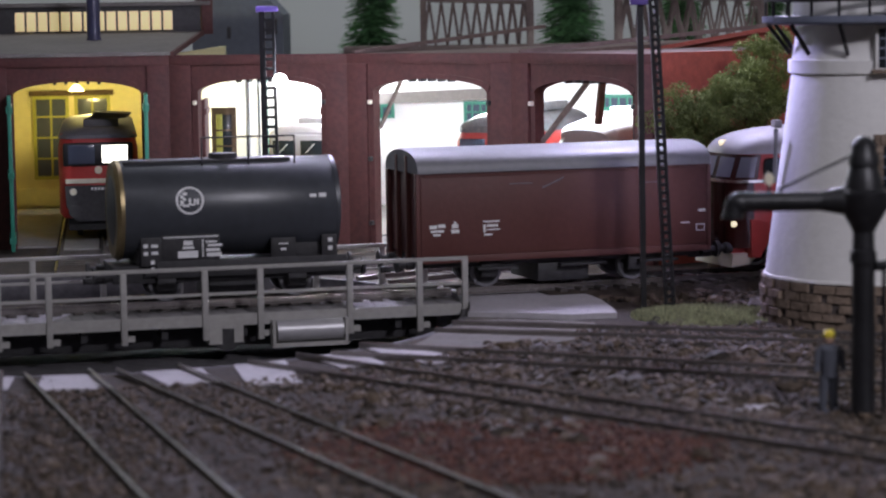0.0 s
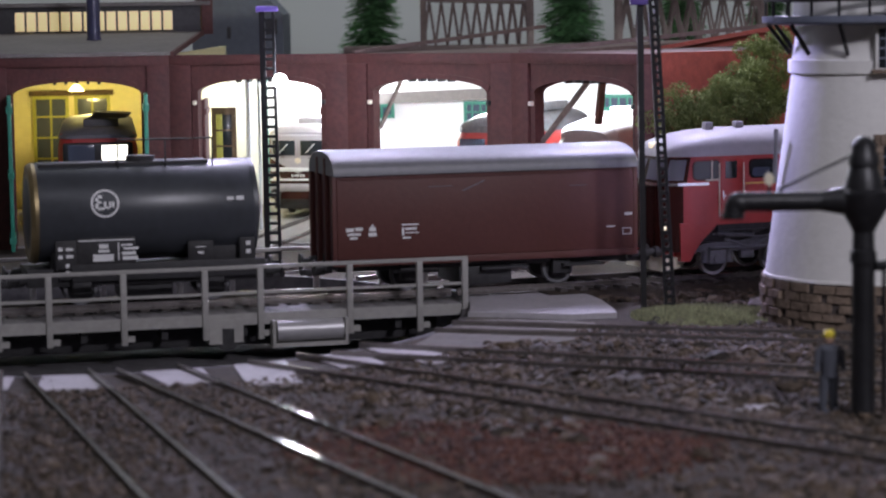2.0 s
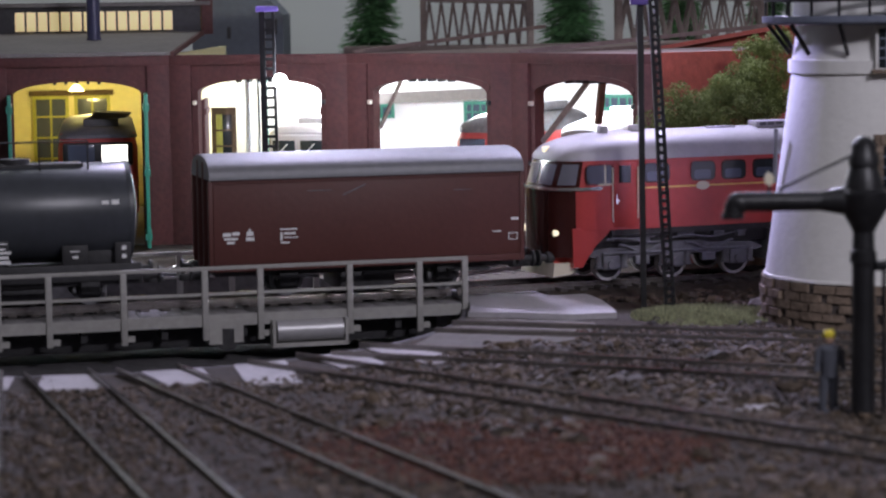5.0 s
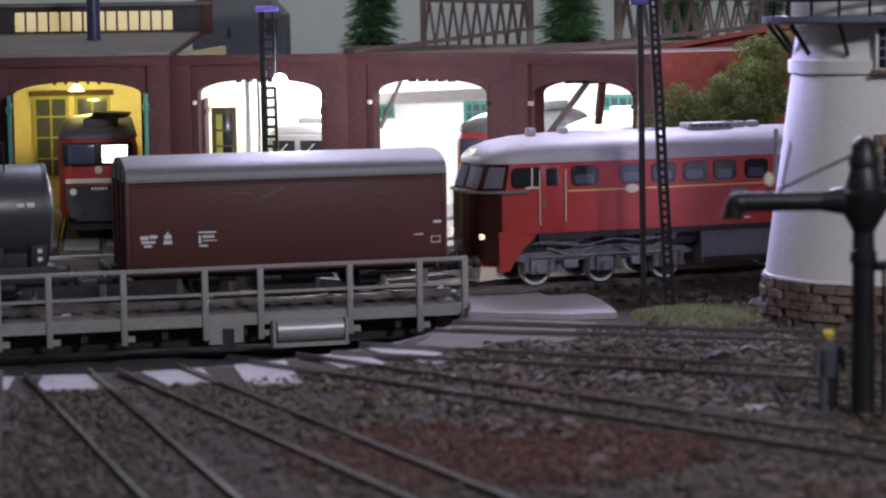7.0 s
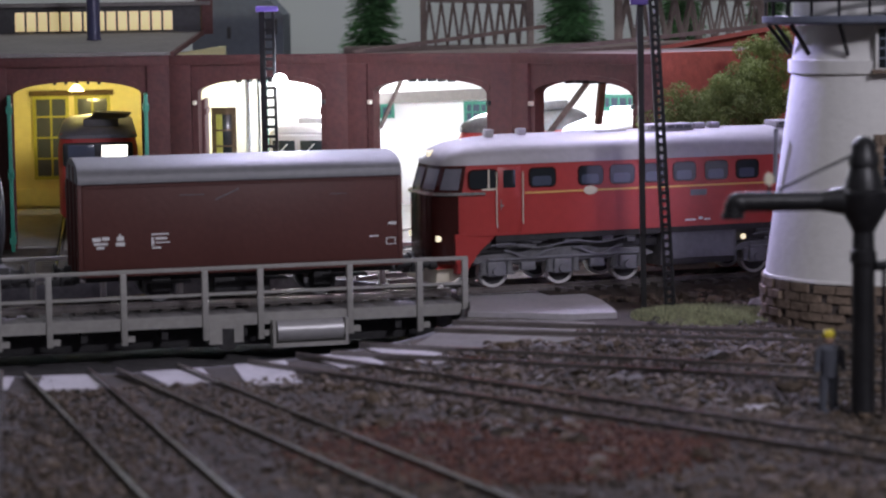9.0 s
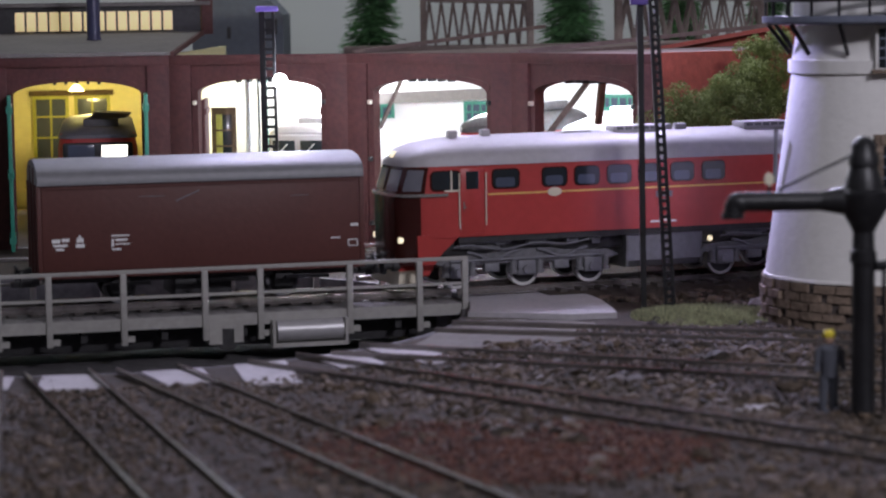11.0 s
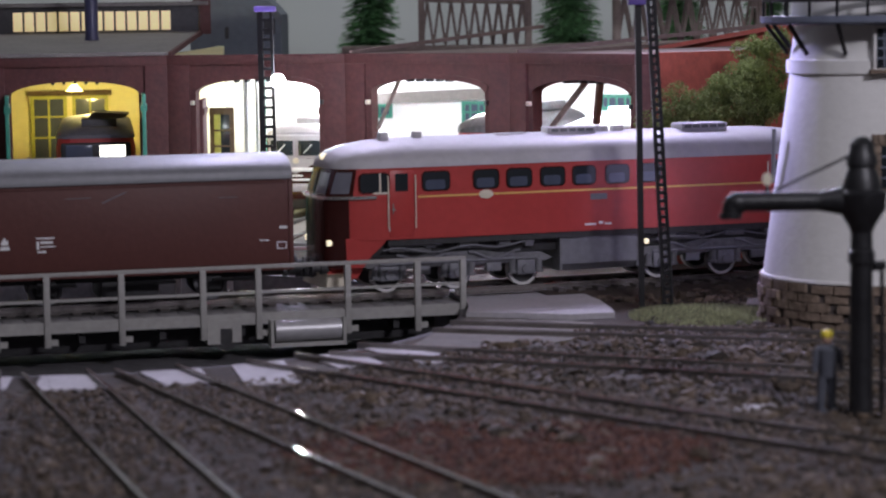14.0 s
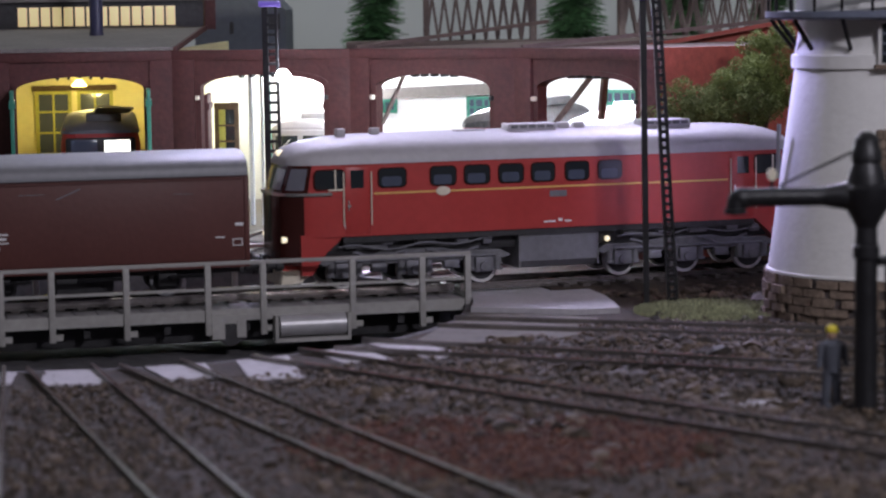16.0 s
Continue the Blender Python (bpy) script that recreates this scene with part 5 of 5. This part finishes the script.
def fir(x, y, height, radius, seed, label="dark green model fir tree behind the shed"):
    rng = np.random.RandomState(seed)
    t = thing("fir_tree", label, "fir tree", at(x, y, GROUND), "firs behind the shed")
    part("trunk", rod(NB(), (0, 0, 0), (0, 0, height * 0.97), 3.0, 10, 0.4), M_BARK, t)
    verts, faces = [], []
    levels = int(height / 2.6)
    for k in range(levels):
        z = height * (0.12 + 0.87 * k / levels)
        reach = radius * (1 - (z / height - 0.12) / 0.88) + 1.5
        for j in range(26):
            a = rng.uniform(0, 2 * math.pi)
            L = reach * rng.uniform(0.72, 1.08)
            drop = L * rng.uniform(0.12, 0.34)
            d, n = np.array([math.cos(a), math.sin(a), 0]), np.array([-math.sin(a), math.cos(a), 0])
            for q in range(7):
                f0 = 0.12 + 0.88 * q / 7
                p = d * L * f0 + np.array([0, 0, z - drop * f0 + rng.uniform(-0.3, 0.3)])
                w = (1.12 - f0) * L * 0.30 + 1.0
                for s in (-1, 1):
                    tip = p + n * s * w + d * w * 0.9 + np.array([0, 0, -w * 0.25])
                    b = len(verts)
                    verts += [p - d * 0.4, p + d * 0.5, tip, p + np.array([0, 0, 0.5])]
                    faces += [(b, b + 1, b + 2), (b, b + 2, b + 3)]
    ob = new("crown", stuff_mesh("crown", verts, faces, M_FIR))
    ob.parent = t
    return t


def leafy(x, y, lumps, seed, count, label):
    """A foliage tree: a trunk, limbs to each clump, and clouds of small leaves."""
    rng = np.random.RandomState(seed)
    t = thing("tree", label, "tree", at(x, y, GROUND), "trees by the tower")
    bm = NB()
    top = min(l[2] for l in lumps)
    rod(bm, (0, 0, 0), (0, 0, top), 2.2, 10, 1.3)
    for lx, ly, lz, r in lumps:
        rod(bm, (0, 0, top * 0.7), (lx, ly, lz), 1.0, 7, 0.3)
    part("trunk", bm, M_BARK, t)
    verts, faces = [], []
    total = sum(l[3] ** 2 for l in lumps)
    for lx, ly, lz, r in lumps:
        n = int(count * r * r / total)
        sub = [(rng.normal(size=3) * r * 0.42, r * rng.uniform(0.3, 0.6)) for _ in range(9)]
        for _ in range(n):
            c, q = sub[rng.randint(9)]
            v = rng.normal(size=3)
            v /= np.linalg.norm(v)
            p = np.array([lx, ly, lz]) + c + v * q * rng.uniform(0.55, 1.05)
            s = rng.uniform(0.28, 0.6)
            u = rng.normal(size=3)
            u /= np.linalg.norm(u)
            w = np.cross(u, rng.normal(size=3))
            w /= np.linalg.norm(w)
            b = len(verts)
            verts += [p - u * s, p + w * s * 0.6, p + u * s, p - w * s * 0.6]
            faces.append((b, b + 1, b + 2, b + 3))
    ob = new("crown", stuff_mesh("crown", verts, faces, M_LEAF))
    ob.parent = t
    return t


def trees():
    fir(-38.0, 1350, 176, 29, 1)
    fir(73.0, 1340, 182, 31, 2)
    fir(137.0, 1360, 176, 24, 3)
    fir(184.0, 1350, 180, 22, 4)
    fir(-95.0, 1330, 120, 22, 5)
    leafy(99, 868, [(-15, 0, 54, 8), (-9, 4, 58, 8), (-14, -3, 49, 7), (-2, 0, 59, 9), (2, -3, 50, 9), (8, 2, 66, 9)], 11, 24000, "olive green foliage tree beside the red shed wall")
    leafy(114, 868, [(-6, 0, 66, 11), (0, 3, 74, 10), (-2, -2, 58, 10), (3, 2, 82, 8), (8, 3, 76, 8), (7, -2, 64, 10)], 12, 28000, "taller olive green foliage tree beside the water tower")


# ---- behind the shed ----
def truss_bridge():
    t = thing("truss_bridge", "grey-brown model truss bridge behind the engine shed", "bridge", at(0, 1250))
    deck = NB()
    box(deck, -50, 260, -9, 9, 71.5, 75.0, 0.3)
    part("deck", deck, M_TRUSS, t)
    for x in (-46, 52, 150, 240):
        part("pier", box(NB(), x - 6, x + 6, -8, 8, GROUND, 71.5, 0.4), M_TRUSS, t)
    for y in (-8.0, 8.0):
        for x0, x1 in ((-8.5, 47.0), (93.0, 168.0)):
            n = 9
            step = (x1 - x0) / n
            for x in (x0, x1):
                part("end_post", box(NB(), x - 1.6, x + 1.6, y - 1.2, y + 1.2, 74.8, 99.5, 0.2), M_TRUSS, t)
            part("top_chord", bar(NB(), (x0, y, 98.5), (x1, y, 96.5), 2.2, 2.2), M_TRUSS, t)
            for i in range(n):
                a, b = x0 + i * step, x0 + (i + 1) * step
                part("diagonal", bar(NB(), (a, y, 75), ((a + b) / 2, y, 97.5), 1.0, 1.3), M_TRUSS, t)
                part("diagonal", bar(NB(), ((a + b) / 2, y, 97.5), (b, y, 75), 1.0, 1.3), M_TRUSS, t)


def red_wall():
    t = thing("boarded_shed", "red-brown boarded shed wall with a sloping roof edge", "shed", at(118, 958, 0, -6))
    bm = prism(NB(), [(-34, GROUND), (40, GROUND), (40, 88), (-34, 75.5)], "y", 0, 4)
    part("wall", bm, M_REDBOARD, t)
    board = done("board", prism(NB(), [(-37, 0), (37, 0), (37, 3.0), (-37, 3.0)], "y", -0.5, 0.2), M_REDBOARD)
    for k in range(22):
        ob = new("board", board)
        ob.parent, ob.matrix_local = t, at(3, 0, GROUND + 1 + k * 3.4)
    part("roof_edge", bar(NB(), (-36, -2, 76.2), (42, -2, 89.2), 4.0, 1.6), M_REDBOARD, t)
    g = thing("gable_house", "blue-grey gabled building behind the shed roof", "building", at(-98, 1240, 0))
    part("wall", prism(NB(), [(-30, GROUND), (17, GROUND), (17, 92), (-6, 118), (-30, 92)], "y", 0, 60), M_BLUEGREY, g)
    part("window", box(NB(), -12, -10, -0.6, 0.5, 80, 86), M_DARK, g)
    part("window", box(NB(), 8, 14, -0.6, 0.5, 82, 90), M_DARK, g)


def gravel():
    """Ballast stones over the yard, thicker between the rails, none on the rail heads."""
    rng = np.random.RandomState(7)
    phi = (1 + 5 ** 0.5) / 2
    ico = np.array([(-1, phi, 0), (1, phi, 0), (-1, -phi, 0), (1, -phi, 0), (0, -1, phi), (0, 1, phi), (0, -1, -phi), (0, 1, -phi), (phi, 0, -1), (phi, 0, 1), (-phi, 0, -1), (-phi, 0, 1)]) / 1.9
    tri = [(0, 11, 5), (0, 5, 1), (0, 1, 7), (0, 7, 10), (0, 10, 11), (1, 5, 9), (5, 11, 4), (11, 10, 2), (10, 7, 6), (7, 1, 8), (3, 9, 4), (3, 4, 2), (3, 2, 6), (3, 6, 8), (3, 8, 9), (4, 9, 5), (2, 4, 11), (6, 2, 10), (8, 6, 7), (9, 8, 1)]
    axes = []
    for x, y, deg in YARD:
        axes.append((x, y, math.sin(radians(deg)), -math.cos(radians(deg))))
    verts, faces = [], []
    made = 0
    while made < 30000:
        x, y = rng.uniform(-190, 190), rng.uniform(440, 830)
        d = math.hypot(x - HUB[0], y - HUB[1])
        if d < PIT_R + 6 or abs(x) > 0.24 * y + 20 or (-2 < x < 38 and 676 < y < 745):
            continue
        n = noise.noise(Vector((x / 30, y / 30, 2)))
        fine = rng.uniform() < 0.62
        if (not fine and rng.uniform(0, 1) > 0.40 + 1.1 * n) or (d < 151 and rng.uniform() < 0.985):
            continue
        if 84 < math.degrees(math.atan2(x - HUB[0], y - HUB[1])) < 107 and d < 182:
            continue
        size, z, skip = (rng.uniform(0.2, 0.5) if fine else rng.uniform(0.5, 1.3)) * (1.35 if x > -20 and y > 520 else 1.0) * (1.7 if rng.uniform() < 0.12 else 1), GROUND, False
        for ax, ay, dx, dy in axes:
            off = abs((x - ax) * -dy + (y - ay) * dx)
            if abs(off - 8.6) < (0.9 if fine else 1.6):
                skip = True
            if off < 17:
                size, z = min(size, 0.85), GROUND + (0.4 if off < 7 else 0.3)
        for s in range(0, 120, 6):
            lx, ly, a = line(s)
            off = math.hypot(x - lx, y - ly)
            if off < 7 or abs(off - 9) < 2.5:
                skip = True
        if math.hypot(x - 133.4, y - 728.6) < 37 or skip or ((x - 84) / 22) ** 2 + ((y - 737) / 23) ** 2 < 1 or (((x - 12) / 42) ** 2 + ((y - 513) / 34) ** 2 < 1 and rng.uniform() < 0.7):
            continue
        p = ico * size * rng.uniform(0.6, 1.25, (12, 1)) * np.array([rng.uniform(0.8, 1.4), rng.uniform(0.8, 1.4), rng.uniform(0.6, 1.0)])
        a = rng.uniform(0, 6.28)
        c, s = math.cos(a), math.sin(a)
        b = len(verts)
        verts += [(x + q[0] * c - q[1] * s, y + q[0] * s + q[1] * c, z + q[2] + size * 0.25) for q in p]
        faces += [(b + i, b + j, b + k) for i, j, k in tri]
        made += 1
    ob = new("gravel", stuff_mesh("gravel", verts, faces, M_STONE))
    tagged(ob, "loose grey-brown ballast stones over the yard", "gravel", kind="stuff")
    # bare red-brown earth between two tracks
    bm = NB()
    n = 40
    ring = [(12 + (42 + 7 * noise.noise(Vector((math.cos(a) * 2, math.sin(a) * 2, 5)))) * math.cos(a), 513 + (33 + 7 * noise.noise(Vector((math.cos(a) * 2, math.sin(a) * 2, 9)))) * math.sin(a)) for a in [2 * math.pi * i / n for i in range(n)]]
    prism(bm, ring, "z", GROUND - 0.5, GROUND + 0.34)
    tagged(new("earth_patch", done("earth_patch", bm, M_EARTH)), "bare red-brown earth between two tracks", "earth", kind="structure")
    verts, faces = [], []
    for _ in range(6500):
        a, r = rng.uniform(0, 6.28), math.sqrt(rng.uniform()) * rng.uniform(0.9, 1.12)
        x, y = 12 + 46 * r * math.cos(a), 513 + 37 * r * math.sin(a)
        if any(abs(abs((x - ax) * -dy + (y - ay) * dx) - 8.6) < 1.2 for ax, ay, dx, dy in axes):
            continue
        size = rng.uniform(0.25, 0.75)
        p = ico * size * rng.uniform(0.6, 1.25, (12, 1))
        b = len(verts)
        verts += [(x + q[0], y + q[1], GROUND + 0.4 + 0.7 * q[2]) for q in p]
        faces += [(b + i, b + j, b + k) for i, j, k in tri]
    tagged(new("earth_crumbs", stuff_mesh("earth_crumbs", verts, faces, M_GRAIN)), "crumbly red-brown earth between two tracks", "earth", kind="stuff")
    # pale grass by the mast
    verts, faces = [], []
    for _ in range(11000):
        a, r = rng.uniform(0, 6.28), math.sqrt(rng.uniform())
        x, y = 82 + 24 * r * math.cos(a), 735 + 24 * r * math.sin(a)
        if math.hypot(x - 133.4, y - 728.6) < 37 or (x < 57 and y > 746):
            continue
        h, w, q = rng.uniform(0.7, 1.9), 0.16, rng.uniform(0, 6.28)
        b = len(verts)
        verts += [(x - w * math.cos(q), y - w * math.sin(q), GROUND), (x + w * math.cos(q), y + w * math.sin(q), GROUND), (x + rng.uniform(-0.7, 0.7), y + rng.uniform(-0.7, 0.7), GROUND + h)]
        faces.append((b, b + 1, b + 2))
    tagged(new("grass", stuff_mesh("grass", verts, faces, M_GRASS)), "pale green static grass by the light mast", "grass", kind="stuff")


def stall_furniture():
    t = thing("wooden_door", "brown wooden shed door with olive glazing", "door", at(-96.0, 1056, 0, 4))
    part("leaf", box(NB(), -5.4, 5.4, -0.8, 0.8, -1.2, 52.0, 0.3), M_BARK, t)
    part("glazing", box(NB(), -3.4, 3.4, -1.0, 1.0, 28.0, 49.0, 0.2), M_GLASS, t)
    part("glazing_frame", box(NB(), -3.4, -0.6, -1.2, 1.2, 28.0, 49.0, 0.2), M_OLIVE, t)
    for z in (35.0, 42.0):
        part("glazing_bar", box(NB(), -3.6, 3.6, -1.5, 1.5, z - 0.4, z + 0.4), M_BARK, t)
    c = thing("tool_cabinet", "brown wooden tool cabinet inside the shed", "cabinet", at(-96.5, 1030, 0, 4))
    part("body", box(NB(), -5.5, 5.5, -4, 4, -1.2, 13.0, 0.4), M_BARK, c)
    part("door", box(NB(), -4.6, 4.6, -4.5, -3.8, 0.4, 11.6, 0.2), M_RUST, c)
    y = thing("yellow_crate", "bright yellow crate on the tool cabinet", "crate", at(-96.5, 1030, 0, 8))
    part("box", box(NB(), -3.8, 3.8, -3, 3, 13.0, 18.5, 0.5), M_HELMET, y)
    part("lid", box(NB(), -4.1, 4.1, -3.3, 3.3, 18.4, 19.6, 0.3), M_HELMET, y)


# ---- build ----
ground()
pads()
room()
shed()
bridge()
tracks()
water_tower()
water_crane()
worker_figurine()
masts()
trees()
truss_bridge()
red_wall()
parked_stock()
stall_furniture()
gravel()
LOCO, LOCO_WHEELS = diesel("red diesel locomotive with grey roof and yellow stripe", (M_RED, M_DARKRED, M_LROOF, M_YELLOW))
WAGON, WAGON_WHEELS = box_wagon()
TANKER, TANKER_WHEELS = tank_wagon()


# ---- what moves ----
RUN = ((0, 93.5), (0.5, 86.2), (1, 79.8), (1.5, 73.4), (2, 66.9), (2.5, 60.5), (3, 54.1), (3.5, 47.3), (4, 41), (4.5, 34.3), (5, 27.5), (5.5, 20.6), (6, 13.7), (6.5, 7.2), (7, 1.4), (7.5, -3.3), (8, -7.1), (8.5, -10.3), (9, -13.5), (9.5, -16.6), (10, -19.7), (10.5, -22.8), (11, -26), (11.5, -29.4), (12, -32.8), (12.5, -36.8), (13, -40.4), (13.5, -44.5), (14, -48.5), (14.5, -52.4), (15, -56.2), (15.5, -60.3), (16, -64.2))


def motions():
    """The train rolls over the bridge; its wheels turn with the way they have gone."""
    for ob, wheels, s0, pivot, r in ((LOCO, LOCO_WHEELS, 96.2, 46.7, 5.3), (WAGON, WAGON_WHEELS, -56.9, 26.0, 5.2), (TANKER, TANKER_WHEELS, -167.0, 21.0, 5.2)):
        rows = []
        for t, s in RUN:
            xa, ya, _ = line(s0 + s - pivot)
            xb, yb, _ = line(s0 + s + pivot)
            rows.append((t, at((xa + xb) / 2, (ya + yb) / 2, RAIL_Z + 0.02, math.degrees(math.atan2(yb - ya, xb - xa)))))
        walk(ob, rows)
        for w in wheels:
            x = w.location.x
            walk(w, [(t, Matrix.Translation((x, 0, r * MM)) @ pose(0, 0, 0, 0, math.degrees((s - RUN[0][1]) / r), 0)) for t, s in RUN])


motions()
